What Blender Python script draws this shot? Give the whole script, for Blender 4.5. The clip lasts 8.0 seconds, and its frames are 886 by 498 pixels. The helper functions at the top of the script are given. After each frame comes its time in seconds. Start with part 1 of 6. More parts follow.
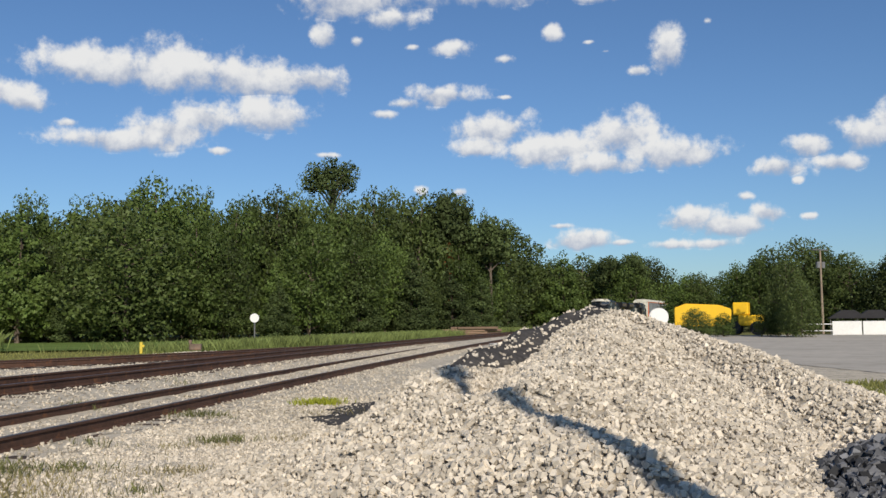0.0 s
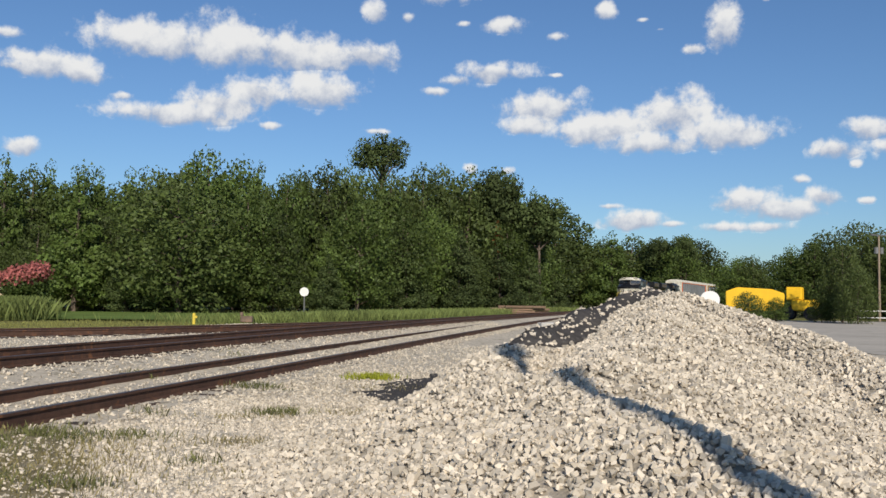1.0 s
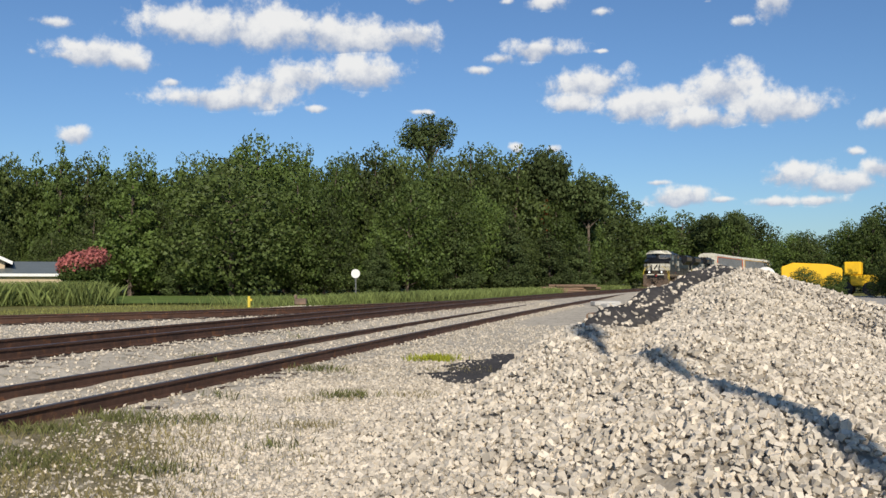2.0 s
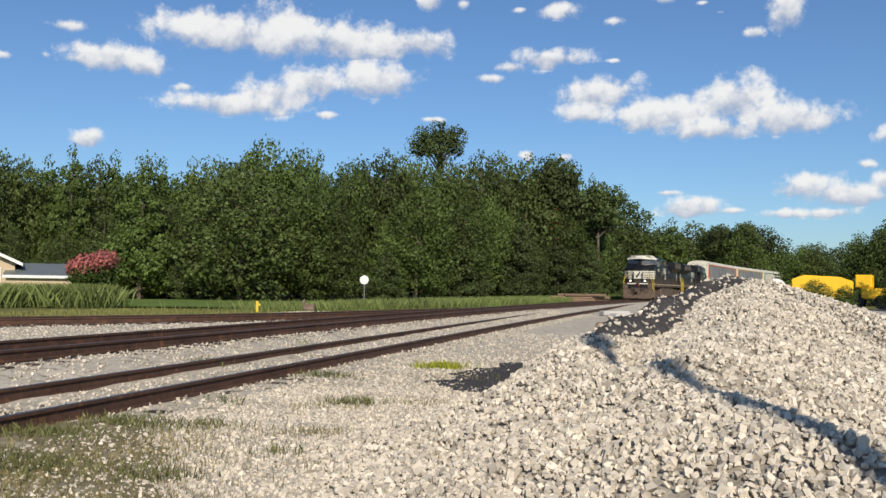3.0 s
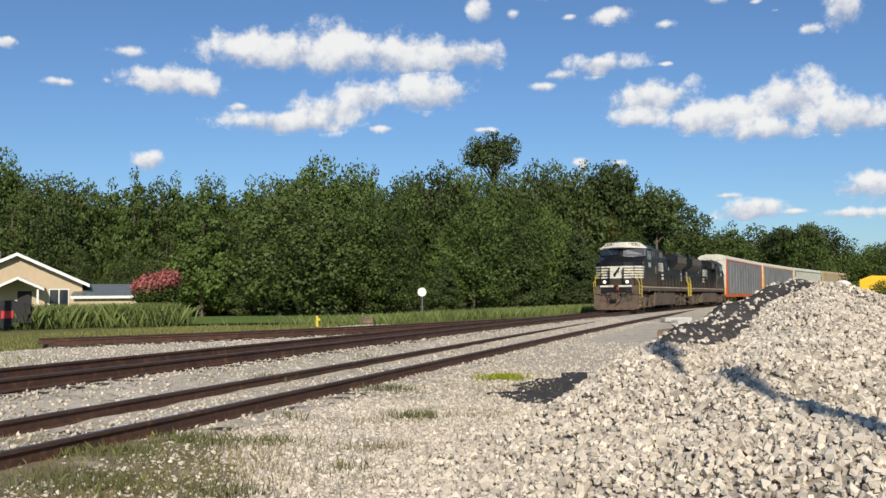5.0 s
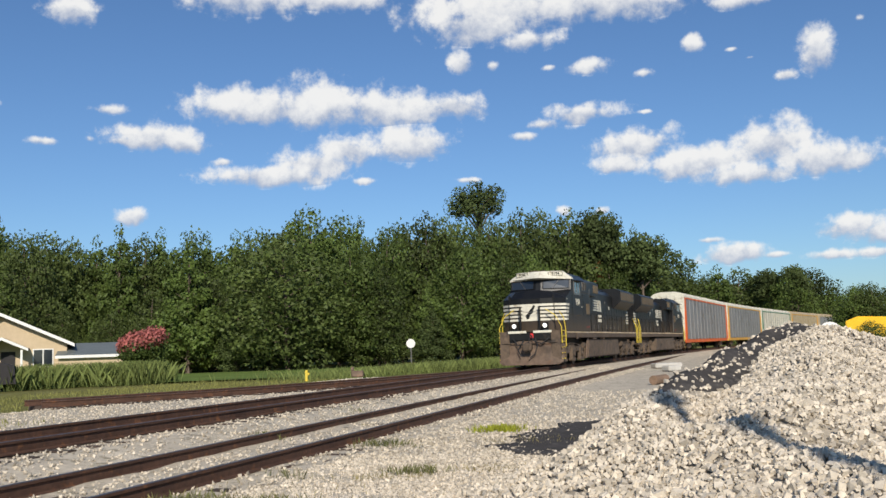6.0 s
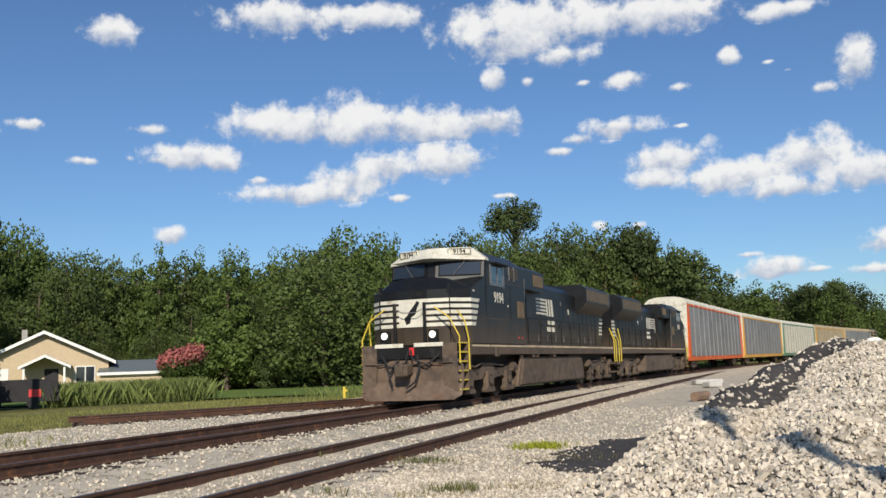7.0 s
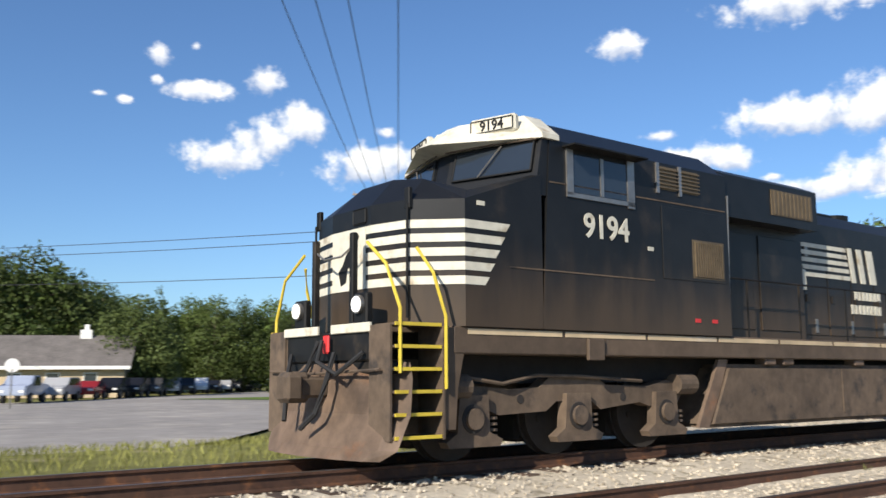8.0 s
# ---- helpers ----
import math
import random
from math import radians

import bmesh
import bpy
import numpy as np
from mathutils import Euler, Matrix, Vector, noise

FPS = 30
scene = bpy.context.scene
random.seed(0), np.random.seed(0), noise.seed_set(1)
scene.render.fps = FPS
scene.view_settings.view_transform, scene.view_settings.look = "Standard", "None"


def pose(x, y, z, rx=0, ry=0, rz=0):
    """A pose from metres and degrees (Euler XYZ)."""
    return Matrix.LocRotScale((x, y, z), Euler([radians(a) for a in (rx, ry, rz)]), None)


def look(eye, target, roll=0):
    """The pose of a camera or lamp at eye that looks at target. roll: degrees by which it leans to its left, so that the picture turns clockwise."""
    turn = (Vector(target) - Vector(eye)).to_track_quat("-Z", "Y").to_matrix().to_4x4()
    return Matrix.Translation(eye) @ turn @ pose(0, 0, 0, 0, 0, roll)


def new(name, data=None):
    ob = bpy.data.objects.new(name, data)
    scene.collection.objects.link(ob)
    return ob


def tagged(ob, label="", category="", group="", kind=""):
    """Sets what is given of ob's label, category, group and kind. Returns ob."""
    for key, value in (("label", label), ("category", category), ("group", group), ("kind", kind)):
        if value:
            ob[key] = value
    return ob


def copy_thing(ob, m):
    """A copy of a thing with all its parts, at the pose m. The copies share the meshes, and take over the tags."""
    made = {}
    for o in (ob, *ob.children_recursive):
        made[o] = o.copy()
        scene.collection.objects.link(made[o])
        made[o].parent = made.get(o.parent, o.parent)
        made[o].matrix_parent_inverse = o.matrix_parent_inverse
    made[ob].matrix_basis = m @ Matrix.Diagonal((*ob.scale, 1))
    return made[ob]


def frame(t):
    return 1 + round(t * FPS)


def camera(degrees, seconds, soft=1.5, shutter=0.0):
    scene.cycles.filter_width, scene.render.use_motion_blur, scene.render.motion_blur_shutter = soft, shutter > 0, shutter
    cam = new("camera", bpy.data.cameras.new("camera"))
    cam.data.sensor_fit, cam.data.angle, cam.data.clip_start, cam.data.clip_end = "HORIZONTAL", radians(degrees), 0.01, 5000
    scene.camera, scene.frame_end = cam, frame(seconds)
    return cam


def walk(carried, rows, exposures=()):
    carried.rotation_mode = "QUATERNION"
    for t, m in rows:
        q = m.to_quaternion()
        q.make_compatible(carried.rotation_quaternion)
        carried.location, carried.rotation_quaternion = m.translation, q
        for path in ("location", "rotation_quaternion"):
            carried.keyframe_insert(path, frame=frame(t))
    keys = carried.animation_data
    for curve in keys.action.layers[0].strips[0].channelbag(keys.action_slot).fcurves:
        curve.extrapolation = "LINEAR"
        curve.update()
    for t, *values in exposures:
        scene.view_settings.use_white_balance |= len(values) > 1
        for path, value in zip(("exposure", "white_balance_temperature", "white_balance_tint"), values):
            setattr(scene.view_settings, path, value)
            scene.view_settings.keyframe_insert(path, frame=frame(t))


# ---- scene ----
# ---- camera and its walk ----
cam = camera(51.6, 8.0, shutter=0.08)
PATH = [
    (0.0, 0.316, -0.257, 1.455, -4.45, 4.57, -0.48),
    (0.5, 0.303, -0.242, 1.459, -3.84, 3.87, 0.12),
    (1.0, 0.200, -0.139, 1.450, -1.48, 3.17, 0.83),
    (1.5, 0.000, 0.000, 1.456, 0.05, 2.26, 0.00),
    (2.8, -0.065, 0.137, 1.442, 2.75, 1.78, 0.92),
    (3.0, -0.051, 0.160, 1.445, 2.00, 2.37, 0.84),
    (3.5, -0.046, 0.157, 1.450, 3.01, 2.86, 0.69),
    (4.0, -0.064, 0.167, 1.457, 4.56, 2.31, 0.61),
    (5.5, -0.118, 0.207, 1.462, 5.36, 4.37, -1.09),
    (6.0, -0.210, 0.220, 1.485, 4.53, 6.15, -1.95),
    (6.5, -0.253, 0.227, 1.487, 5.16, 6.65, -2.22),
    (7.0, -0.269, 0.221, 1.488, 6.73, 7.24, -2.04),
    (7.2, -0.290, 0.190, 1.484, 8.64, 7.37, -1.40),
    (7.4, -0.305, 0.160, 1.482, 12.36, 7.23, -1.44),
    (7.5, -0.310, 0.145, 1.480, 15.09, 7.19, -1.46),
    (7.6, -0.315, 0.135, 1.478, 18.50, 7.24, -1.33),
    (7.7, -0.325, 0.128, 1.476, 22.50, 7.39, -1.33),
    (7.8, -0.340, 0.125, 1.475, 27.11, 7.60, -1.06),
    (8.0, -0.384, 0.123, 1.474, 38.29, 8.06, -0.31),
]


def aim(x, y, z, yaw, pitch, roll):
    ya, pi = radians(yaw), radians(pitch)
    eye = Vector((x, y, z))
    ahead = Vector((-math.sin(ya) * math.cos(pi), math.cos(ya) * math.cos(pi), math.sin(pi)))
    return look(eye, eye + ahead, roll)


walk(cam, [(row[0], aim(*row[1:])) for row in PATH],
     exposures=[(0.0, -0.12), (3.5, 0.0), (7.0, 0.0), (7.5, 0.02), (8.0, 0.46)])

# ---- sky and sun ----
SUN_AZ = radians(189.0)     # to the left from +y: the sun stands behind the camera, a little to its right
SUN_EL = radians(30.0)
SUN_DIR = Vector((-math.sin(SUN_AZ) * math.cos(SUN_EL), math.cos(SUN_AZ) * math.cos(SUN_EL), math.sin(SUN_EL)))
sun_data = bpy.data.lights.new("sun", "SUN")
sun_data.energy, sun_data.angle, sun_data.color = 4.7, radians(0.6), (1.0, 0.915, 0.79)
sun = new("sun", sun_data)
sun.matrix_world = look(SUN_DIR * 50, (0, 0, 0))

# clouds: azimuth to the left, elevation, half width, half height (degrees), strength
CLOUDS = [
    (16.1, 15.1, 4.0, 1.09, 1.0), (11.8, 15.4, 3.4, 1.51, 1.0), (7.9, 15.0, 4.7, 0.97, 1.0), (3.5, 15.0, 2.3, 0.83, 1.0), (15.1, 10.9, 3.8, 0.66, 1.0), (12.6, 11.6, 2.5, 0.9, 1.0), (10.5, 12.5, 2.1, 0.97, 1.0),
    (6.3, 12.8, 2.6, 0.98, 1.0), (9.4, 10.5, 0.8, 0.25, 1.0), (22.2, 13.1, 2.8, 0.77, 1.0), (20.4, 12.7, 1.5, 0.51, 1.0), (23.8, 12.8, 1.3, 0.36, 1.0), (18.0, 11.7, 0.8, 0.31, 0.9), (28.2, 12.6, 1.1, 0.29, 0.85),
    (24.6, 14.6, 1.6, 0.36, 0.85), (25.8, 12.8, 0.5, 0.29, 0.8), (23.3, 8.4, 1.0, 0.54, 1.0), (26.9, 20.0, 1.4, 0.62, 1.0), (31.1, 14.6, 0.5, 0.31, 1.0), (-4.5, 14.1, 2.2, 0.58, 1.0), (-2.3, 13.6, 1.2, 0.41, 1.0),
    (-0.9, 12.9, 1.1, 0.31, 1.0), (-8.5, 13.9, 0.7, 0.17, 0.7), (-7.7, 12.0, 2.6, 1.02, 1.0), (-6.7, 10.9, 1.5, 0.55, 1.0), (-11.3, 10.7, 3.1, 1.01, 1.0), (-15.7, 11.4, 2.4, 1.31, 1.0), (-14.2, 9.7, 2.9, 0.66, 0.95),
    (-18.6, 10.2, 3.0, 0.9, 1.0), (16.7, 21.5, 3.9, 0.97, 1.0), (10.9, 21.6, 4.0, 0.72, 1.0), (0.3, 20.8, 6.0, 1.45, 1.0), (-6.5, 20.6, 5.6, 1.17, 1.0), (1.8, 19.8, 3.6, 1.07, 1.0), (-1.4, 18.7, 2.2, 0.6, 0.9),
    (-14.6, 19.8, 2.1, 0.5, 1.0), (2.9, 17.6, 0.8, 0.61, 1.0), (1.0, 17.3, 0.5, 0.37, 0.9), (-5.2, 16.9, 1.8, 0.54, 0.75), (-2.6, 17.0, 0.7, 0.27, 0.75), (-8.5, 16.2, 0.7, 0.3, 0.9), (-11.5, 17.6, 0.6, 0.52, 1.0),
    (-13.8, 17.0, 0.5, 0.19, 0.8), (-18.6, 16.4, 1.0, 1.31, 1.0), (-16.8, 15.2, 0.7, 0.38, 1.0), (-21.0, 17.7, 0.4, 0.27, 0.8), (-14.8, 16.4, 0.5, 0.16, 0.75), (-11.8, 5.9, 0.9, 0.2, 0.9), (-13.2, 5.0, 1.9, 0.57, 1.0),
    (-15.4, 4.8, 0.8, 0.23, 0.9), (2.8, 10.4, 1.0, 0.21, 0.9), (-3.1, 8.2, 0.5, 0.38, 1.0), (-5.5, 8.1, 0.6, 0.35, 1.0), (-24.7, 9.0, 1.3, 0.59, 1.0), (-26.5, 10.1, 1.2, 0.62, 1.0), (-28.2, 9.0, 1.4, 0.51, 1.0),
    (-29.5, 10.5, 1.5, 0.89, 1.0), (-31.0, 11.2, 1.4, 1.0, 1.0), (-25.8, 8.1, 0.4, 0.26, 0.8), (-19.9, 6.2, 1.9, 0.68, 1.0), (-21.9, 5.7, 2.3, 0.67, 1.0), (-24.0, 6.3, 1.1, 0.57, 1.0), (-18.6, 4.6, 1.5, 0.34, 1.0),
    (-20.9, 4.6, 2.0, 0.37, 0.9), (-22.8, 7.3, 0.6, 0.3, 0.9), (-26.4, 6.0, 0.5, 0.23, 1.0), (-11.7, 5.9, 0.8, 0.18, 0.85), (-13.3, 5.2, 1.7, 0.52, 1.0), (-15.5, 4.8, 0.8, 0.24, 0.9), (51.9, 13.5, 2.5, 1.02, 1.0),
    (49.5, 14.6, 2.1, 1.23, 1.0), (47.4, 15.6, 1.8, 1.16, 1.0), (43.5, 13.1, 2.1, 0.98, 1.0), (41.3, 13.7, 1.6, 0.87, 1.0), (56.0, 19.2, 0.8, 0.65, 1.0), (53.7, 17.4, 1.8, 0.53, 1.0), (56.1, 17.8, 0.5, 0.36, 1.0),
    (49.6, 18.1, 1.1, 0.81, 1.0), (57.9, 16.5, 0.6, 0.29, 0.85), (59.6, 16.7, 0.6, 0.23, 0.75), (53.9, 19.9, 0.5, 0.33, 0.85), (42.0, 15.2, 0.7, 0.38, 0.9), (42.8, 13.2, 2.9, 1.25, 1.0), (38.7, 13.4, 3.1, 0.97, 1.0),
    (34.1, 13.9, 1.3, 0.48, 1.0), (31.5, 14.5, 1.1, 0.38, 0.9), (26.7, 20.0, 1.4, 0.8, 1.0), (28.6, 12.6, 0.8, 0.31, 0.85),
]


def build_world():
    world = bpy.data.worlds.new("sky")
    scene.world = world
    world.use_nodes = True
    nt = world.node_tree
    nt.nodes.clear()
    N, L = nt.nodes.new, nt.links.new

    def math_node(op, a, b=None, c=None, clamp=False):
        n = N("ShaderNodeMath")
        n.operation, n.use_clamp = op, clamp
        for i, v in enumerate((a, b, c)):
            if v is None:
                continue
            if isinstance(v, (int, float)):
                n.inputs[i].default_value = v
            else:
                L(v, n.inputs[i])
        return n.outputs[0]

    sky = N("ShaderNodeTexSky")
    sky.sky_type, sky.sun_disc = "NISHITA", False
    sky.sun_elevation, sky.sun_rotation = SUN_EL, math.atan2(SUN_DIR.x, SUN_DIR.y)
    sky.air_density, sky.dust_density, sky.ozone_density = 1.0, 0.4, 2.2
    coord = N("ShaderNodeTexCoord")
    sep = N("ShaderNodeSeparateXYZ")
    L(coord.outputs["Generated"], sep.inputs[0])
    az = math_node("MULTIPLY", math_node("ARCTAN2", math_node("MULTIPLY", sep.outputs[0], -1.0), sep.outputs[1]), 180 / math.pi)
    el = math_node("MULTIPLY", math_node("ARCSINE", sep.outputs[2]), 180 / math.pi)

    noises = []
    for scale, detail, rough in ((40.0, 7.0, 0.6), ):
        tex = N("ShaderNodeTexNoise")
        tex.inputs["Scale"].default_value, tex.inputs["Detail"].default_value, tex.inputs["Roughness"].default_value = scale, detail, rough
        L(coord.outputs["Generated"], tex.inputs["Vector"])
        noises.append(tex.outputs["Fac"])
    wob = math_node("MULTIPLY", math_node("SUBTRACT", noises[0], 0.5), 3.0)
    place_ = N("ShaderNodeCombineXYZ")
    L(az, place_.inputs[0]), L(el, place_.inputs[1])
    mask, low, weight = None, None, None
    for a, e, w, h, k in CLOUDS:
        rel = N("ShaderNodeVectorMath")
        rel.operation = "MULTIPLY_ADD"
        L(place_.outputs[0], rel.inputs[0])
        rel.inputs[1].default_value, rel.inputs[2].default_value = (1 / w, 1 / h, 0), (-a / w, -e / h, 0)
        size = N("ShaderNodeVectorMath")
        size.operation = "LENGTH"
        L(rel.outputs[0], size.inputs[0])
        m = math_node("MULTIPLY_ADD", size.outputs["Value"], -1.15, 1.72 - (1 - k) * 1.1 - (0.22 if h < 0.5 else 0.0))
        mask = m if mask is None else math_node("SMOOTH_MAX", mask, m, 0.35)
        wgt = math_node("MAXIMUM", math_node("ADD", m, -0.3), 0.0)
        rise = math_node("MULTIPLY_ADD", el, 1 / h, -e / h)
        low = math_node("MULTIPLY", wgt, rise) if low is None else math_node("MULTIPLY_ADD", wgt, rise, low)
        weight = wgt if weight is None else math_node("ADD", weight, wgt)
    low = math_node("DIVIDE", low, math_node("MAXIMUM", weight, 0.05))
    dens = math_node("ADD", math_node("MINIMUM", mask, 1.5), wob)
    ramp = N("ShaderNodeMapRange")
    ramp.interpolation_type = "SMOOTHSTEP"
    ramp.inputs["From Min"].default_value, ramp.inputs["From Max"].default_value = 0.25, 1.15
    L(dens, ramp.inputs["Value"])
    # undersides are greyer than the crowns
    tone = N("ShaderNodeMapRange")
    tone.interpolation_type = "SMOOTHSTEP"
    tone.inputs["From Min"].default_value, tone.inputs["From Max"].default_value = -0.95, 0.5
    L(math_node("ADD", low, math_node("MULTIPLY", math_node("SUBTRACT", noises[0], 0.5), 3.2)), tone.inputs["Value"])
    col = N("ShaderNodeMix")
    col.data_type = "RGBA"
    L(tone.outputs["Result"], col.inputs["Factor"])
    col.inputs["A"].default_value = (5.0, 5.7, 7.2, 1)
    col.inputs["B"].default_value = (10.6, 10.55, 10.4, 1)
    mix = N("ShaderNodeMix")
    mix.data_type = "RGBA"
    L(math_node("MULTIPLY", ramp.outputs["Result"], 0.96), mix.inputs["Factor"])
    tint = N("ShaderNodeMix")
    tint.data_type, tint.blend_type = "RGBA", "MULTIPLY"
    tint.inputs["Factor"].default_value = 1.0
    L(sky.outputs[0], tint.inputs["A"])
    tint.inputs["B"].default_value = (0.73, 0.95, 1.21, 1)
    L(tint.outputs["Result"], mix.inputs["A"])
    L(col.outputs["Result"], mix.inputs["B"])
    bg = N("ShaderNodeBackground")
    bg.inputs["Strength"].default_value = 0.085
    L(mix.outputs["Result"], bg.inputs["Color"])
    out = N("ShaderNodeOutputWorld")
    L(bg.outputs[0], out.inputs["Surface"])


build_world()

# ---- materials ----


def material(name, color, rough=0.7, metal=0.0, spread=0.12, scale=6.0, dirt=None, dirt_amount=0.0, bump=0.0, bump_scale=40.0, island=0.0,
             thing=0.0, translucent=0.0, coords="Object", spec=0.5, stretch=(1, 1, 1)):
    """A surface with grain and stains at two scales; dirt is a second colour that lies in patches."""
    mat = bpy.data.materials.new(name)
    mat.use_nodes = True
    nt = mat.node_tree
    N, L = nt.nodes.new, nt.links.new
    bsdf = nt.nodes["Principled BSDF"]
    bsdf.inputs["Roughness"].default_value, bsdf.inputs["Metallic"].default_value = rough, metal
    bsdf.inputs["Specular IOR Level"].default_value = spec
    coord = N("ShaderNodeTexCoord")
    mapping = N("ShaderNodeMapping")
    mapping.inputs["Scale"].default_value = stretch
    L(coord.outputs[coords], mapping.inputs["Vector"])

    def tex(s, d):
        n = N("ShaderNodeTexNoise")
        n.inputs["Scale"].default_value, n.inputs["Detail"].default_value, n.inputs["Roughness"].default_value = s, d, 0.6
        L(mapping.outputs[0], n.inputs["Vector"])
        return n.outputs["Fac"]

    fine, broad = tex(scale, 8.0), tex(scale * 0.13, 4.0)
    value = N("ShaderNodeMath")
    value.operation = "ADD"
    L(fine, value.inputs[0]), L(broad, value.inputs[1])
    span = N("ShaderNodeMapRange")
    span.inputs["From Min"].default_value, span.inputs["From Max"].default_value = 0.6, 1.4
    span.inputs["To Min"].default_value, span.inputs["To Max"].default_value = 1 - spread * 1.6, 1 + spread * 1.6
    L(value.outputs[0], span.inputs["Value"])
    factor = span.outputs["Result"]
    for amount, source in ((island, "geo"), (thing, "obj")):
        if amount:
            n = N("ShaderNodeNewGeometry") if source == "geo" else N("ShaderNodeObjectInfo")
            r = N("ShaderNodeMapRange")
            r.inputs["To Min"].default_value, r.inputs["To Max"].default_value = 1 - amount, 1 + amount
            L(n.outputs["Random Per Island" if source == "geo" else "Random"], r.inputs["Value"])
            m = N("ShaderNodeMath")
            m.operation = "MULTIPLY"
            L(factor, m.inputs[0]), L(r.outputs["Result"], m.inputs[1])
            factor = m.outputs[0]
    base = N("ShaderNodeRGB")
    base.outputs[0].default_value = (*color, 1)
    socket = base.outputs[0]
    if dirt:
        mix = N("ShaderNodeMix")
        mix.data_type = "RGBA"
        r = N("ShaderNodeMapRange")
        r.interpolation_type = "SMOOTHSTEP"
        r.inputs["From Min"].default_value, r.inputs["From Max"].default_value = 0.62 - dirt_amount * 0.4, 0.78 - dirt_amount * 0.3
        L(tex(scale * 0.45, 6.0), r.inputs["Value"])
        L(r.outputs["Result"], mix.inputs["Factor"])
        L(socket, mix.inputs["A"])
        mix.inputs["B"].default_value = (*dirt, 1)
        socket = mix.outputs["Result"]
    scaled = N("ShaderNodeVectorMath")
    scaled.operation = "SCALE"
    L(socket, scaled.inputs[0]), L(factor, scaled.inputs["Scale"])
    L(scaled.outputs[0], bsdf.inputs["Base Color"])
    if bump:
        b = N("ShaderNodeBump")
        b.inputs["Strength"].default_value, b.inputs["Distance"].default_value = bump, 0.02
        L(tex(bump_scale, 5.0), b.inputs["Height"])
        L(b.outputs[0], bsdf.inputs["Normal"])
    if translucent:
        t = N("ShaderNodeBsdfTranslucent")
        L(scaled.outputs[0], t.inputs["Color"])
        m = N("ShaderNodeMixShader")
        m.inputs[0].default_value = translucent
        L(bsdf.outputs[0], m.inputs[1]), L(t.outputs[0], m.inputs[2])
        L(m.outputs[0], nt.nodes["Material Output"].inputs["Surface"])
    return mat


def lamp_material(name, color, strength):
    mat = bpy.data.materials.new(name)
    mat.use_nodes = True
    b = mat.node_tree.nodes["Principled BSDF"]
    b.inputs["Base Color"].default_value = (*color, 1)
    b.inputs["Emission Color"].default_value, b.inputs["Emission Strength"].default_value = (*color, 1), strength
    return mat


M_STONE = material("limestone", (0.57, 0.50, 0.40), 0.95, spread=0.10, scale=20, island=0.30, bump=0.3, bump_scale=60, spec=0.2)
M_STONE_BED = material("stone_fines", (0.36, 0.315, 0.25), 1.0, spread=0.22, scale=14, bump=0.8, bump_scale=30, spec=0.1)
M_GRAVEL = material("crushed_gravel", (0.53, 0.465, 0.365), 1.0, spread=0.2, scale=9, dirt=(0.27, 0.235, 0.17), dirt_amount=0.28, bump=0.9, bump_scale=28, spec=0.1)
M_DARK_SHEET = material("dark_grained_sheet", (0.070, 0.064, 0.060), 1.0, spread=0.25, scale=12, dirt=(0.13, 0.12, 0.11), dirt_amount=0.12, bump=0.7, bump_scale=40, spec=0.1)
# pale stone lying in shadow: the shade is put into this dark colour
M_SHADED_STONE = material("shaded_pale_stone", (0.13, 0.13, 0.135), 0.9, spread=0.12, scale=20, island=0.85, spec=0.2)
M_BALLAST = material("ballast_stone", (0.49, 0.43, 0.34), 0.95, spread=0.15, scale=14, island=0.38, spec=0.2)
M_BAREEARTH = material("brown_bare_earth", (0.225, 0.19, 0.11), 1.0, spread=0.3, scale=5, dirt=(0.42, 0.36, 0.26), dirt_amount=0.22, bump=0.9, bump_scale=24, spec=0.1)
M_EARTH = material("dry_grass_ground", (0.17, 0.165, 0.055), 1.0, spread=0.35, scale=1.2, dirt=(0.32, 0.27, 0.16), dirt_amount=0.1, bump=0.6, bump_scale=14, spec=0.1)
M_LAWN = material("mown_lawn", (0.13, 0.185, 0.045), 1.0, spread=0.25, scale=2.0, bump=0.4, bump_scale=20, spec=0.1)
M_LOT = material("pale_gravel_lot", (0.44, 0.40, 0.34), 1.0, spread=0.14, scale=1.5, dirt=(0.34, 0.30, 0.24), dirt_amount=0.2, bump=0.3, bump_scale=20, spec=0.1)
M_ASPHALT = material("worn_asphalt", (0.30, 0.275, 0.25), 0.9, spread=0.18, scale=1.0, dirt=(0.40, 0.36, 0.31), dirt_amount=0.3, bump=0.3, bump_scale=30, spec=0.2)
M_CONCRETE = material("old_concrete", (0.46, 0.44, 0.40), 0.9, spread=0.12, scale=4, bump=0.2)
M_RAIL = material("rusty_rail", (0.085, 0.042, 0.026), 0.75, 0.15, spread=0.3, scale=12, dirt=(0.20, 0.085, 0.035), dirt_amount=0.22, bump=0.3)
M_RAILHEAD = material("worn_rail_head", (0.14, 0.11, 0.09), 0.42, 0.7, spread=0.2, scale=20)
M_TIE = material("creosoted_timber", (0.075, 0.05, 0.036), 0.95, spread=0.3, scale=9, thing=0.35, bump=0.6, stretch=(1, 8, 8))
M_LOG = material("weathered_timber", (0.20, 0.13, 0.085), 0.95, spread=0.3, scale=9, thing=0.3, bump=0.5, stretch=(1, 8, 8))
M_BLACK = material("weathered_black_paint", (0.010, 0.0102, 0.0106), 0.55, spread=0.35, scale=3.0, dirt=(0.040, 0.031, 0.023), dirt_amount=0.18, bump=0.04, spec=0.22)
M_UNDER = material("dusty_running_gear", (0.105, 0.074, 0.050), 0.85, spread=0.35, scale=5, dirt=(0.035, 0.028, 0.024), dirt_amount=0.25, bump=0.2)
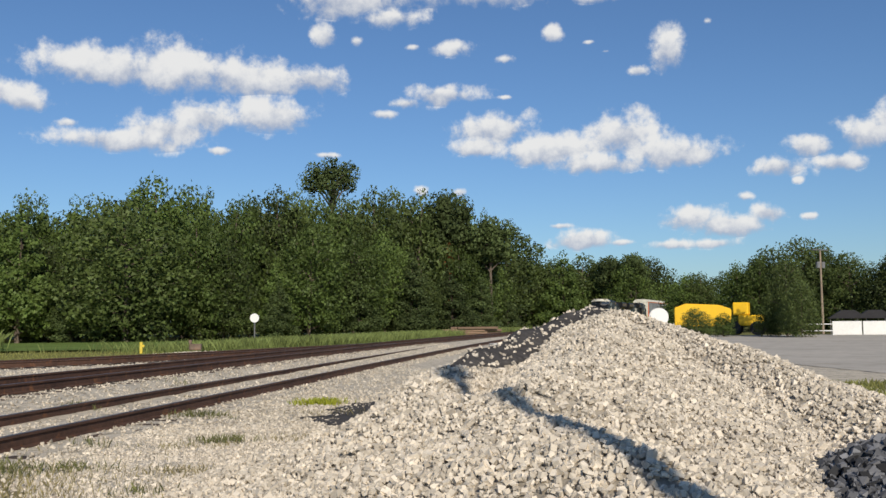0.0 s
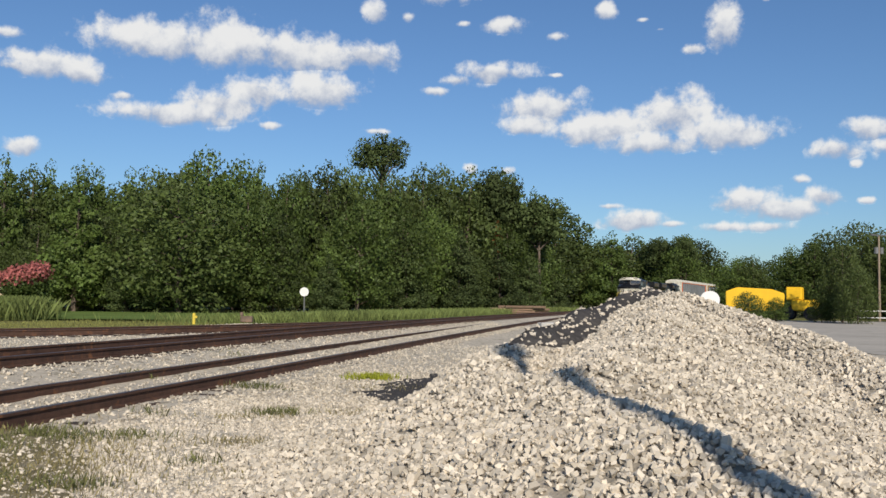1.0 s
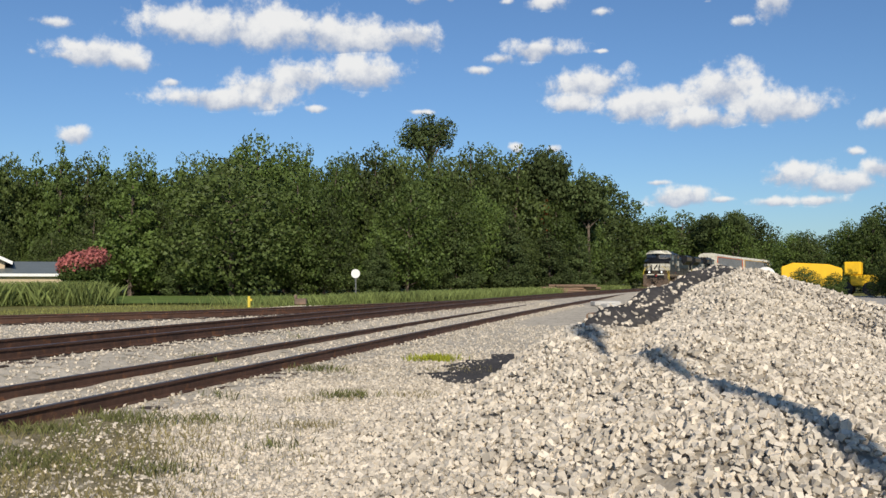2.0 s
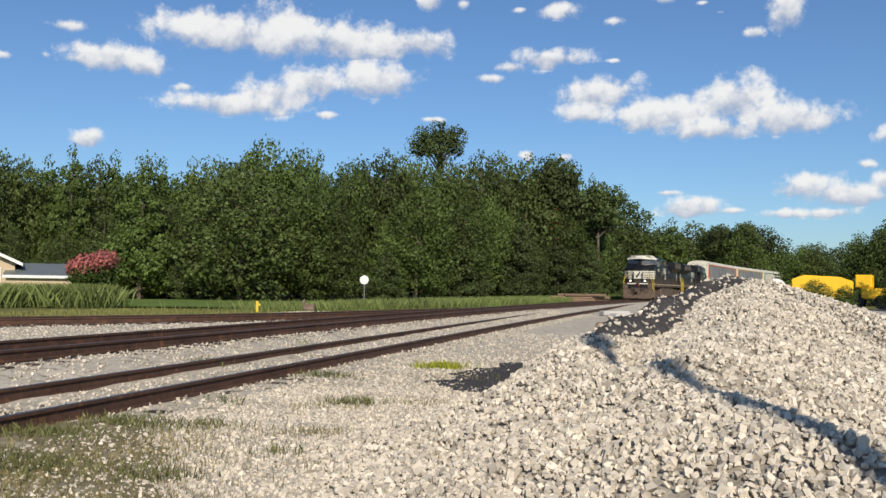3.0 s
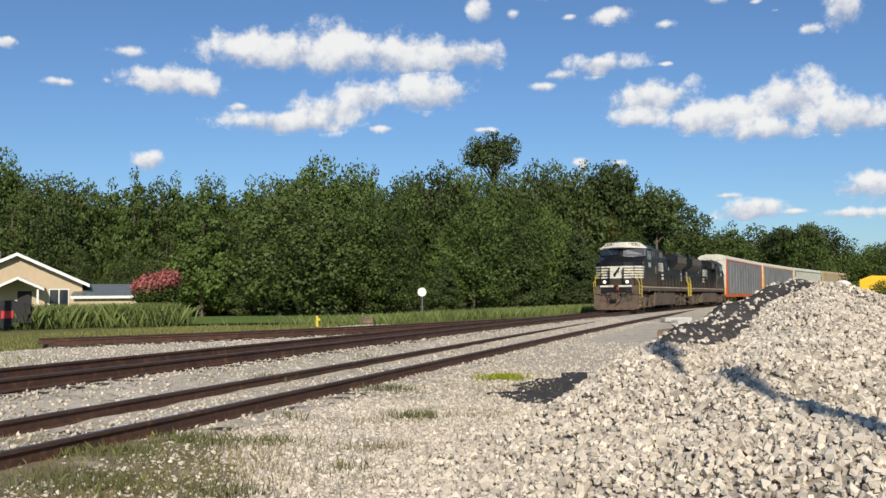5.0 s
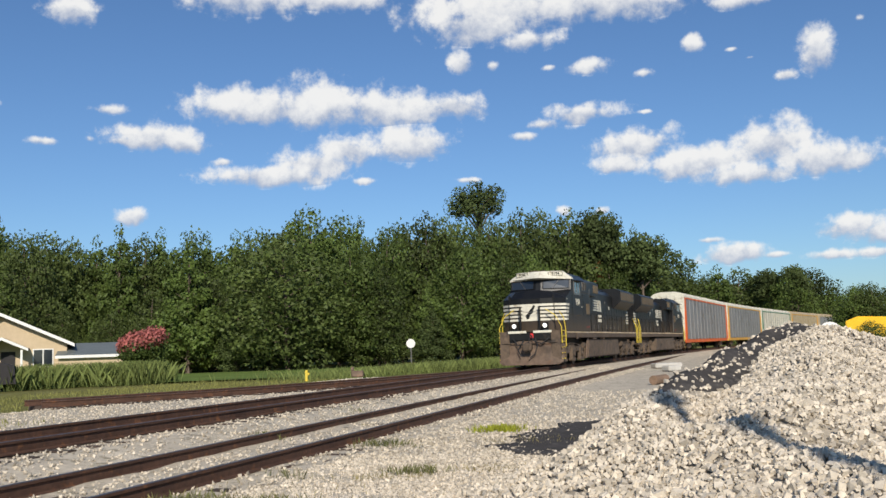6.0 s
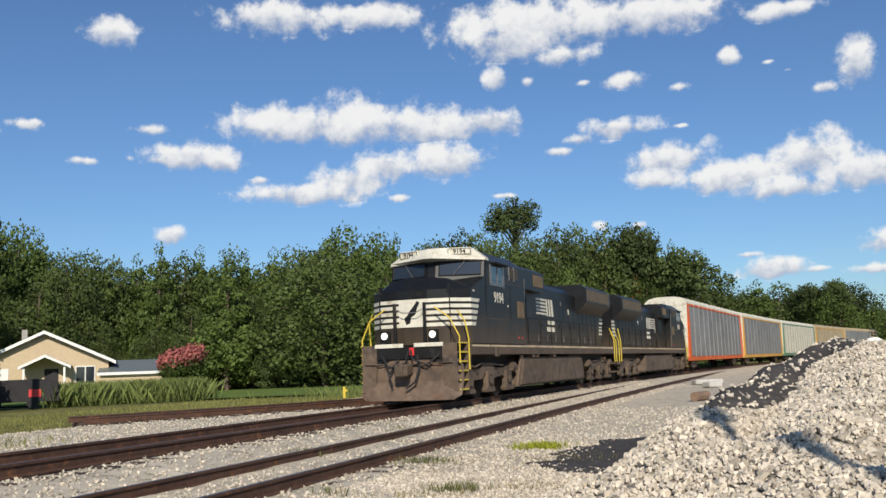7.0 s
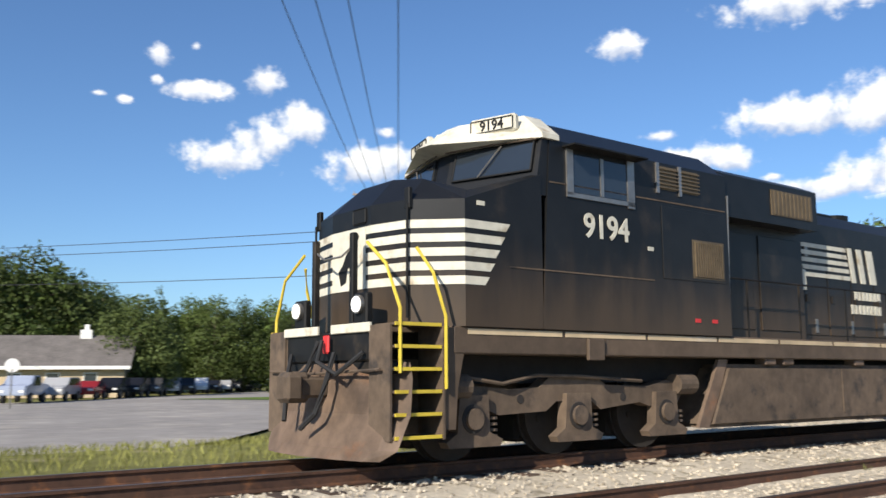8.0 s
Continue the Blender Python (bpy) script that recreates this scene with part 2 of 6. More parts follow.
M_PLOW = material("rust_stained_plate", (0.155, 0.105, 0.072), 0.7, spread=0.45, scale=3, dirt=(0.22, 0.10, 0.045), dirt_amount=0.2, bump=0.15)


def dust_coat(mat, color, low, high, most):
    """Road dust that clings to the lower panels, thinning out in streaks with height."""
    nt = mat.node_tree
    N, L = nt.nodes.new, nt.links.new
    bsdf = nt.nodes["Principled BSDF"]
    base = bsdf.inputs["Base Color"].links[0].from_socket
    coord, sep, tex = N("ShaderNodeTexCoord"), N("ShaderNodeSeparateXYZ"), N("ShaderNodeTexNoise")
    mapping = N("ShaderNodeMapping")
    mapping.inputs["Scale"].default_value = (2.2, 2.2, 0.5)
    L(coord.outputs["Object"], sep.inputs[0]), L(coord.outputs["Object"], mapping.inputs[0]), L(mapping.outputs[0], tex.inputs["Vector"])
    tex.inputs["Scale"].default_value, tex.inputs["Detail"].default_value = 1.6, 6.0
    lift = N("ShaderNodeMath")
    lift.operation = "MULTIPLY_ADD"
    lift.inputs[1].default_value = -1.1
    L(tex.outputs["Fac"], lift.inputs[0]), L(sep.outputs[2], lift.inputs[2])
    r = N("ShaderNodeMapRange")
    r.interpolation_type = "SMOOTHSTEP"
    r.inputs["From Min"].default_value, r.inputs["From Max"].default_value = low - 0.55, high - 0.55
    r.inputs["To Min"].default_value, r.inputs["To Max"].default_value = most, 0.0
    L(lift.outputs[0], r.inputs["Value"])
    mix = N("ShaderNodeMix")
    mix.data_type = "RGBA"
    L(r.outputs["Result"], mix.inputs["Factor"]), L(base, mix.inputs["A"])
    mix.inputs["B"].default_value = (*color, 1)
    L(mix.outputs["Result"], bsdf.inputs["Base Color"])
    return mat


M_BODY = dust_coat(material("locomotive_black_paint", (0.0085, 0.0088, 0.0095), 0.42, spread=0.35, scale=3.0, dirt=(0.030, 0.024, 0.019), dirt_amount=0.14, bump=0.04, spec=0.3),
                   (0.085, 0.058, 0.036), 1.5, 2.75, 0.75)
# near black: the shade beneath the train is put into this colour
M_SHADED_GEAR = material("shade_dark_steel", (0.026, 0.021, 0.018), 0.8, spread=0.3, scale=6)
M_SILL = material("dusty_sill_paint", (0.095, 0.066, 0.044), 0.75, spread=0.3, scale=4)
M_STRIPE = material("tan_stained_reflective_strip", (0.52, 0.40, 0.25), 0.6, spread=0.3, scale=1.5, dirt=(0.66, 0.62, 0.55), dirt_amount=0.2)
M_SHORTGRASS = material("short_yellow_grass", (0.235, 0.235, 0.075), 0.9, spread=0.25, scale=0.6, island=0.4, translucent=0.25, spec=0.1)
M_WHITE = material("dirty_white_paint", (0.60, 0.57, 0.47), 0.6, spread=0.14, scale=6, dirt=(0.36, 0.29, 0.19), dirt_amount=0.20)
M_YELLOW = material("yellow_safety_paint", (0.62, 0.47, 0.05), 0.5, spread=0.12, scale=8)
M_GLASS = material("dark_window_glass", (0.02, 0.026, 0.034), 0.07, spread=0.1, scale=2, spec=0.8)
M_STEEL = material("bare_steel", (0.30, 0.28, 0.26), 0.4, 0.8, spread=0.2)
M_RUBBER = material("black_rubber", (0.014, 0.014, 0.015), 0.8, spread=0.2)
M_RED = material("red_paint", (0.55, 0.03, 0.03), 0.5)
M_LENS = lamp_material("headlamp_lens", (1.0, 0.97, 0.88), 1.6)
M_GRILLE = material("bronze_grille", (0.13, 0.095, 0.055), 0.6, 0.2, spread=0.25)
M_GALV = material("galvanised_panel", (0.26, 0.255, 0.25), 0.55, 0.25, spread=0.16, scale=2.5, dirt=(0.17, 0.14, 0.11), dirt_amount=0.12)
M_ORANGE = material("orange_red_paint", (0.62, 0.115, 0.02), 0.6, spread=0.14, scale=4, dirt=(0.33, 0.09, 0.03), dirt_amount=0.1)
M_AMBER = material("amber_paint", (0.62, 0.33, 0.06), 0.6, spread=0.14, scale=4)
M_GREEN_RACK = material("faded_green_paint", (0.12, 0.24, 0.14), 0.6, spread=0.14, scale=4)
M_TAN = material("tan_paint", (0.42, 0.33, 0.20), 0.6, spread=0.14, scale=4)
M_BARK = material("grey_brown_bark", (0.13, 0.10, 0.075), 1.0, spread=0.3, scale=6, bump=0.6, stretch=(3, 3, 0.7))
LEAVES = [material("oak_leaves", (0.068, 0.092, 0.024), 0.6, spread=0.25, scale=0.5, island=0.38, thing=0.38, translucent=0.2, spec=0.25),
          material("gum_leaves", (0.083, 0.120, 0.027), 0.6, spread=0.25, scale=0.5, island=0.38, thing=0.38, translucent=0.2, spec=0.25),
          material("pine_needles", (0.068, 0.092, 0.030), 0.7, spread=0.25, scale=0.5, island=0.4, thing=0.25, translucent=0.2, spec=0.2),
          material("willow_leaves", (0.115, 0.15, 0.045), 0.6, spread=0.25, scale=0.5, island=0.4, thing=0.2, translucent=0.3, spec=0.2)]
M_RUSTNEEDLE = material("rust_orange_needles", (0.24, 0.085, 0.03), 0.8, spread=0.25, island=0.4, translucent=0.2, spec=0.1)
M_BLOSSOM = material("pink_red_blossom", (0.40, 0.125, 0.11), 0.8, spread=0.2, island=0.4, translucent=0.2)
M_GRASS = material("tall_green_grass", (0.185, 0.225, 0.07), 0.8, spread=0.25, scale=0.8, island=0.4, translucent=0.3, spec=0.2)
M_DRYGRASS = material("dry_grass_blades", (0.26, 0.22, 0.10), 0.9, spread=0.25, island=0.35, translucent=0.25, spec=0.1)
M_OLIVE = material("olive_weed_blades", (0.15, 0.155, 0.06), 0.9, spread=0.25, island=0.45, translucent=0.25, spec=0.1)
M_LIMEGRASS = material("lime_weed_blades", (0.34, 0.36, 0.045), 0.9, spread=0.2, island=0.3, translucent=0.3, spec=0.1)
M_STUCCO = material("tan_siding", (0.52, 0.41, 0.27), 0.9, spread=0.08, scale=3, bump=0.15)
M_SHINGLE = material("grey_shingle", (0.14, 0.125, 0.115), 0.95, spread=0.25, scale=7, bump=0.4)
M_TRIM = material("white_trim_paint", (0.75, 0.74, 0.70), 0.6, spread=0.06)
M_METALROOF = material("grey_metal_roof", (0.20, 0.22, 0.21), 0.5, 0.3, spread=0.12)
M_POLE = material("weathered_pole_wood", (0.27, 0.21, 0.15), 0.95, spread=0.25, scale=5, bump=0.4, stretch=(4, 4, 0.5))
M_WIRE = material("dark_wire", (0.03, 0.03, 0.035), 0.6)
M_SIGNGREEN = material("dark_green_sign_board", (0.012, 0.040, 0.030), 0.5, spread=0.12)
M_POSTGREEN = material("green_painted_post", (0.016, 0.085, 0.062), 0.5, spread=0.15)
M_GOLD = material("gold_lettering", (0.60, 0.36, 0.12), 0.5, spread=0.08)
M_DARK = material("dark_tarpaulin", (0.022, 0.020, 0.022), 0.8, spread=0.2)
M_BRIGHTYELLOW = material("bright_yellow_paint", (0.85, 0.50, 0.012), 0.5, spread=0.08)


# ---- shaping helpers ----


def part(name, bm, mat, parent=None, label=""):
    me = bpy.data.meshes.new(name)
    bm.to_mesh(me)
    bm.free()
    me.materials.append(mat)
    ob = new(name, me)
    ob.parent = parent
    if label:
        ob["label"] = label
    return ob


def empty(name, label, category, group="", kind=""):
    return tagged(new(name), label, category, group, kind)


def box(bm, x0, x1, y0, y1, z0, z1, bevel=0.0):
    vs = [bm.verts.new(p) for p in ((x0, y0, z0), (x1, y0, z0), (x1, y1, z0), (x0, y1, z0), (x0, y0, z1), (x1, y0, z1), (x1, y1, z1), (x0, y1, z1))]
    fs = [bm.faces.new([vs[i] for i in q]) for q in ((3, 2, 1, 0), (4, 5, 6, 7), (0, 1, 5, 4), (1, 2, 6, 5), (2, 3, 7, 6), (3, 0, 4, 7))]
    if bevel:
        bmesh.ops.bevel(bm, geom=list({e for f in fs for e in f.edges}), offset=bevel, segments=1, affect="EDGES")
    return bm


def loft(bm, rings, caps=True):
    """Skins rings of equal length, each a list of points."""
    rows = [[bm.verts.new(p) for p in ring] for ring in rings]
    n = len(rows[0])
    for a, b in zip(rows, rows[1:]):
        for i in range(n):
            bm.faces.new((a[i], a[(i + 1) % n], b[(i + 1) % n], b[i]))
    if caps:
        bm.faces.new(rows[0][::-1])
        bm.faces.new(rows[-1])
    return bm


def prism(bm, outline, y0, y1):
    """An outline in x and z, carried from y0 to y1."""
    return loft(bm, [[(x, y0, z) for x, z in outline], [(x, y1, z) for x, z in outline]])


def tube(bm, points, radius, sides=6, radius_end=None):
    pts = [Vector(p) for p in points]
    rings = []
    for i, p in enumerate(pts):
        d = (pts[min(i + 1, len(pts) - 1)] - pts[max(i - 1, 0)]).normalized()
        a = d.cross(Vector((0, 0, 1)) if abs(d.z) < 0.9 else Vector((1, 0, 0))).normalized()
        b = d.cross(a)
        r = radius if radius_end is None else radius + (radius_end - radius) * i / (len(pts) - 1)
        rings.append([p + (a * math.cos(k * math.tau / sides) + b * math.sin(k * math.tau / sides)) * r for k in range(sides)])
    return loft(bm, rings)


def disc(bm, centre, axis, radius, depth, sides=24):
    c, a = Vector(centre), Vector(axis).normalized()
    return tube(bm, [c - a * depth / 2, c + a * depth / 2], radius, sides)


def NB():
    return bmesh.new()


def mesh_from_arrays(name, verts, faces, mat, smooth=False):
    me = bpy.data.meshes.new(name)
    n, m = len(faces), faces.shape[1]
    me.vertices.add(len(verts)), me.loops.add(n * m), me.polygons.add(n)
    me.vertices.foreach_set("co", np.asarray(verts, np.float32).ravel())
    me.loops.foreach_set("vertex_index", np.asarray(faces, np.int32).ravel())
    me.polygons.foreach_set("loop_start", np.arange(0, n * m, m, dtype=np.int32))
    me.polygons.foreach_set("loop_total", np.full(n, m, dtype=np.int32))
    me.polygons.foreach_set("use_smooth", np.full(n, smooth))
    me.update(calc_edges=True)
    me.validate()
    me.materials.append(mat)
    return me


# ---- plan of the line ----
PHI = radians(76.0)
TV, NV = Vector((math.cos(PHI), math.sin(PHI))), Vector((-math.sin(PHI), math.cos(PHI)))
RAIL_Z, NEAR_Z = 0.48, 0.23
SPEED, NOSE_END = 17.6, 6.75


def main_v(u):
    return 10.17 - 0.00066 * max(u - 20.0, 0.0) ** 2


def near_v(u):
    return 6.77 + 0.017 * u - 0.00038 * max(u - 20.0, 0.0) ** 2


def uv_point(u, v, z=0.0):
    p = TV * u + NV * v
    return Vector((p.x, p.y, z))


def main_point(u, z=RAIL_Z):
    return uv_point(u, main_v(u), z)


def main_heading(u):
    d = main_point(u - 0.5) - main_point(u + 0.5)
    return math.atan2(d.y, d.x)


def ground_height(x, y):
    u, v = TV.x * x + TV.y * y, NV.x * x + NV.y * y
    w = v - main_v(u)
    z = 0.30 * min(max((2.9 - abs(w)) / 1.5, 0.0), 1.0)
    if w > 1.2:
        z = max(z, 0.22 * min(max((11.0 - w) / 3.0, 0.0), 1.0))
    wn = v - near_v(u)
    z = max(z, 0.07 * min(max((1.9 - abs(wn)) / 0.6, 0.0), 1.0))
    return z


# crests of the stone heap: fall-off per metre, then x, y, height along the crest
CRESTS = [
    (0.56, [(3.9, 14.5, 1.74), (2.35, 11.8, 1.34), (1.15, 9.3, 1.05), (0.75, 7.8, 0.82)]),
    (0.46, [(3.9, 14.5, 1.74), (4.5, 11.0, 1.22), (4.8, 9.3, 0.97), (4.9, 7.5, 0.66), (4.7, 5.5, 0.42)]),
    (0.36, [(1.85, 7.3, 0.98), (2.6, 9.0, 1.17), (3.3, 11.5, 1.44), (3.9, 14.5, 1.70)]),
    (0.36, [(0.85, 8.2, 0.78), (1.45, 6.0, 0.83), (1.8, 4.7, 0.74), (2.1, 3.4, 0.50), (2.3, 2.2, 0.2)]),
]
SHADED_CREST = [(0.50, [(4.3, 6.3, 0.62), (4.4, 4.6, 0.62), (4.0, 3.2, 0.4)])]


def crest_height(crests, x, y):
    best = 0.0
    for fall, pts in crests:
        for (x0, y0, h0), (x1, y1, h1) in zip(pts, pts[1:]):
            dx, dy = x1 - x0, y1 - y0
            t = min(max(((x - x0) * dx + (y - y0) * dy) / (dx * dx + dy * dy), 0.0), 1.0)
            d = math.hypot(x - x0 - dx * t, y - y0 - dy * t)
            best = max(best, h0 + (h1 - h0) * t - fall * (math.sqrt(d * d + 0.02) - 0.14))
    return best


def far_flank(x, y):
    """Signed distance beyond the far crest, the crest's height there and how far along it."""
    best = None
    pts = CRESTS[0][1]
    for k, ((x0, y0, h0), (x1, y1, h1)) in enumerate(zip(pts, pts[1:])):
        dx, dy = x1 - x0, y1 - y0
        t = min(max(((x - x0) * dx + (y - y0) * dy) / (dx * dx + dy * dy), 0.0), 1.0)
        d = math.hypot(x - x0 - dx * t, y - y0 - dy * t)
        if best is None or d < best[0]:
            best = (d, h0 + (h1 - h0) * t, k + t, 1.0 if dx * (y - y0) - dy * (x - x0) < 0.0 else -1.0)
    return best[0] * best[3], best[1], best[2]


def mounds(x, y):
    """Height of the stone heap."""
    h = crest_height(CRESTS, x, y)
    d, top, along = far_flank(x, y)
    if d > 0.0:
        w = min(max((along - 2.0) / 0.95, 0.0), 1.0)
        w = w * w * (3 - 2 * w)
        cut = min(h, top - 0.82 * (math.sqrt(d * d + 0.01) - 0.1))
        h = h * w + cut * (1 - w)
    return max(h, 0.0)


def in_dark_sheet(x, y):
    """The flank beyond the far crest and the ground by its foot, where the dark sheet lies."""
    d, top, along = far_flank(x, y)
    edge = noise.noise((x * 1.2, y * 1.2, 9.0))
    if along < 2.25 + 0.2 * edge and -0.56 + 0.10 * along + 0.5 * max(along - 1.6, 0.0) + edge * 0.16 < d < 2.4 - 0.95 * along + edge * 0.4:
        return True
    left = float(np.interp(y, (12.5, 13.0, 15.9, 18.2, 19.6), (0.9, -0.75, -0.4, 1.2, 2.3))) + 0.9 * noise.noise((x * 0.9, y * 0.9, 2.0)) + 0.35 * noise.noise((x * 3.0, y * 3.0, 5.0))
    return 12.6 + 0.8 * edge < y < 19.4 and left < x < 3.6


def earth_patch(x, y):
    """How far a place lies in the bare earth by the side track, 0 to 1."""
    d = math.hypot((x + 0.25 * (y - 7.5) + 3.65) / 1.05, (y - 7.3) / 2.0) + 0.55 * noise.noise((x * 1.1, y * 1.1, 4.0)) + 0.25 * noise.noise((x * 3.7, y * 3.7, 1.0))
    return min(max((1.15 - d) / 0.4, 0.0), 1.0)


def heap_height(x, y):
    n = noise.noise((x * 0.9, y * 0.9, 3.0)) * 0.10 + noise.noise((x * 2.6, y * 2.6, 7.0)) * 0.035
    h = mounds(x, y)
    return h + n * min(h * 2.5, 1.0)


# ---- ground ----


def grid_object(name, xs, ys, fn, mat):
    verts = np.array([(*fn(x, y),) for y in ys for x in xs])
    nx = len(xs)
    faces = np.array([(j * nx + i, j * nx + i + 1, (j + 1) * nx + i + 1, (j + 1) * nx + i) for j in range(len(ys) - 1) for i in range(nx - 1)])
    return new(name, mesh_from_arrays(name, verts, faces, mat, True))


def spaced(inner, step, outer):
    """Even steps within +-inner, then widening to +-outer."""
    v = list(np.arange(-inner, inner + step / 2, step))
    s, x = step, inner
    while x < outer:
        s *= 1.5
        x += s
        v = [-x] + v + [x]
    return v


def build_ground():
    xs, ys = spaced(60, 1.0, 3500), [a + 40 for a in spaced(60, 1.0, 3500)]
    ob = grid_object("ground", xs, ys, lambda x, y: (x, y, ground_height(x, y) - 0.05 if abs(x) < 300 and -200 < y < 400 else -0.05), M_EARTH)
    tagged(ob, "dry mown grass ground with bare earthy patches", "ground", kind="structure")
    us = list(np.arange(-30, 62, 0.6)) + list(np.arange(62, 460, 6.0))
    ws = list(np.arange(-24, 3.41, 0.35)) + [4.0, 5.0, 6.2, 7.6, 9.0, 10.4, 10.5]

    def bed(u, w):
        limit = -24 if u < 40 else max(-24, -24 + (u - 40) * 0.25)
        w = max(w, limit) if u < 400 else w
        w = max(w, -9.0) if u > 100 else w
        top = 3.4 if u > 52 or u < 10 else (10.5 if 18 < u < 34 else (3.4 + 7.1 * (u - 10) / 8 if u <= 18 else 3.4 + 7.1 * (52 - u) / 18))
        w = min(w, top)
        edge = 0.5 * noise.noise((u * 0.3, 0, 0)) if w >= top - 0.01 else 0.0
        p = uv_point(u, main_v(u) + w + edge)
        z = ground_height(p.x, p.y)
        p.z = z - 0.012 + 0.02 * noise.noise((p.x * 1.3, p.y * 1.3, 0)) - (0.06 if w >= top - 0.01 else 0.0)
        return p
    ob = grid_object("gravel_bed", us, ws, bed, M_GRAVEL)
    tagged(ob, "pale crushed gravel bed beside the tracks", "gravel", kind="structure")
    ob = grid_object("bare_earth", np.arange(-6.4, -1.4, 0.08), np.arange(4.2, 10.6, 0.08),
                     lambda x, y: (x, y, ground_height(x, y) + 0.026 * earth_patch(x, y) ** 0.5 - 0.05 * (earth_patch(x, y) < 0.02) + 0.012 * noise.noise((x * 7, y * 7, 0)) - 0.012), M_BAREEARTH)
    tagged(ob, "brown bare earth with dry grass by the side track", "bare earth", kind="structure")
    ob = grid_object("parking_lot", [14, 20, 30, 40, 60, 90], [-20, 10, 30, 44, 60, 84],
                     lambda x, y: (x if y < 60 else x + 5, y + (0 if x > 20 else 10), 0.0), M_LOT)
    tagged(ob, "pale dusty gravel parking lot", "parking lot", kind="structure")
    lawn = grid_object("lawn", np.linspace(-60, -4, 12), np.linspace(50, 76, 6), lambda x, y: (x, y + (x + 30) * 0.25, 0.06), M_LAWN)
    tagged(lawn, "bright green mown lawn before the wood", "lawn", kind="structure")
    inner = [(-11.5, -12), (-15.0, 7.0), (-18.6, 14.6), (-28, 27), (-45, 45), (-92, 94)]
    outer = [(-60, -12), (-60, 20), (-62, 32), (-74, 52), (-86, 72), (-112, 108)]

    def lay(a, b):
        i = min(int(a), 4)
        f = a - i
        p = [inner[i][k] * (1 - f) + inner[i + 1][k] * f for k in (0, 1)]
        q = [outer[i][k] * (1 - f) + outer[i + 1][k] * f for k in (0, 1)]
        return (p[0] * (1 - b) + q[0] * b, p[1] * (1 - b) + q[1] * b, 0.03)
    road = grid_object("road", np.linspace(0, 5, 26), np.linspace(0, 1, 6), lay, M_ASPHALT)
    tagged(road, "worn grey asphalt road and forecourt", "road", kind="structure")


build_ground()

# ---- stones ----
ICO_T = (1 + 5 ** 0.5) / 2
ICO_V = np.array([(-1, ICO_T, 0), (1, ICO_T, 0), (-1, -ICO_T, 0), (1, -ICO_T, 0), (0, -1, ICO_T), (0, 1, ICO_T), (0, -1, -ICO_T), (0, 1, -ICO_T), (ICO_T, 0, -1), (ICO_T, 0, 1), (-ICO_T, 0, -1), (-ICO_T, 0, 1)]) / 1.9
ICO_F = np.array([(0, 11, 5), (0, 5, 1), (0, 1, 7), (0, 7, 10), (0, 10, 11), (1, 5, 9), (5, 11, 4), (11, 10, 2), (10, 7, 6), (7, 1, 8), (3, 9, 4), (3, 4, 2), (3, 2, 6), (3, 6, 8), (3, 8, 9), (4, 9, 5), (2, 4, 11), (6, 2, 10), (8, 6, 7), (9, 8, 1)])
CUB_V = np.array([(a, b, c) for a in (-1, 1) for b in (-1, 1) for c in (-1, 1)]) * 0.72
CUB_F = np.array([(0, 1, 3), (0, 3, 2), (4, 6, 7), (4, 7, 5), (0, 4, 5), (0, 5, 1), (2, 3, 7), (2, 7, 6), (0, 2, 6), (0, 6, 4), (1, 5, 7), (1, 7, 3)])
OCT_V = np.array([(1, 0, 0), (-1, 0, 0), (0, 1, 0), (0, -1, 0), (0, 0, 1), (0, 0, -1)]) * 1.0
OCT_F = np.array([(0, 2, 4), (2, 1, 4), (1, 3, 4), (3, 0, 4), (2, 0, 5), (1, 2, 5), (3, 1, 5), (0, 3, 5)])


def random_turns(rng, n):
    q = rng.normal(size=(n, 4))
    q /= np.linalg.norm(q, axis=1)[:, None]
    w, x, y, z = q.T
    return np.stack([1 - 2 * (y * y + z * z), 2 * (x * y - z * w), 2 * (x * z + y * w), 2 * (x * y + z * w), 1 - 2 * (x * x + z * z), 2 * (y * z - x * w),
                     2 * (x * z - y * w), 2 * (y * z + x * w), 1 - 2 * (x * x + y * y)], 1).reshape(n, 3, 3)


def stones(name, places, sizes, mat, seed, shape):
    rng = np.random.default_rng(seed)
    base, faces = shape
    n, k = len(places), len(base)
    v = base[None] * rng.uniform(0.55, 1.3, (n, k, 3)) * rng.uniform((0.8, 0.6, 0.5), (1.35, 1.05, 0.9), (n, 3))[:, None, :]
    v = np.einsum("nij,nkj->nki", random_turns(rng, n), v) * np.asarray(sizes)[:, None, None] + np.asarray(places)[:, None, :]
    f = faces[None] + (np.arange(n) * k)[:, None, None]
    return new(name, mesh_from_arrays(name, v.reshape(-1, 3), f.reshape(-1, 3), mat))


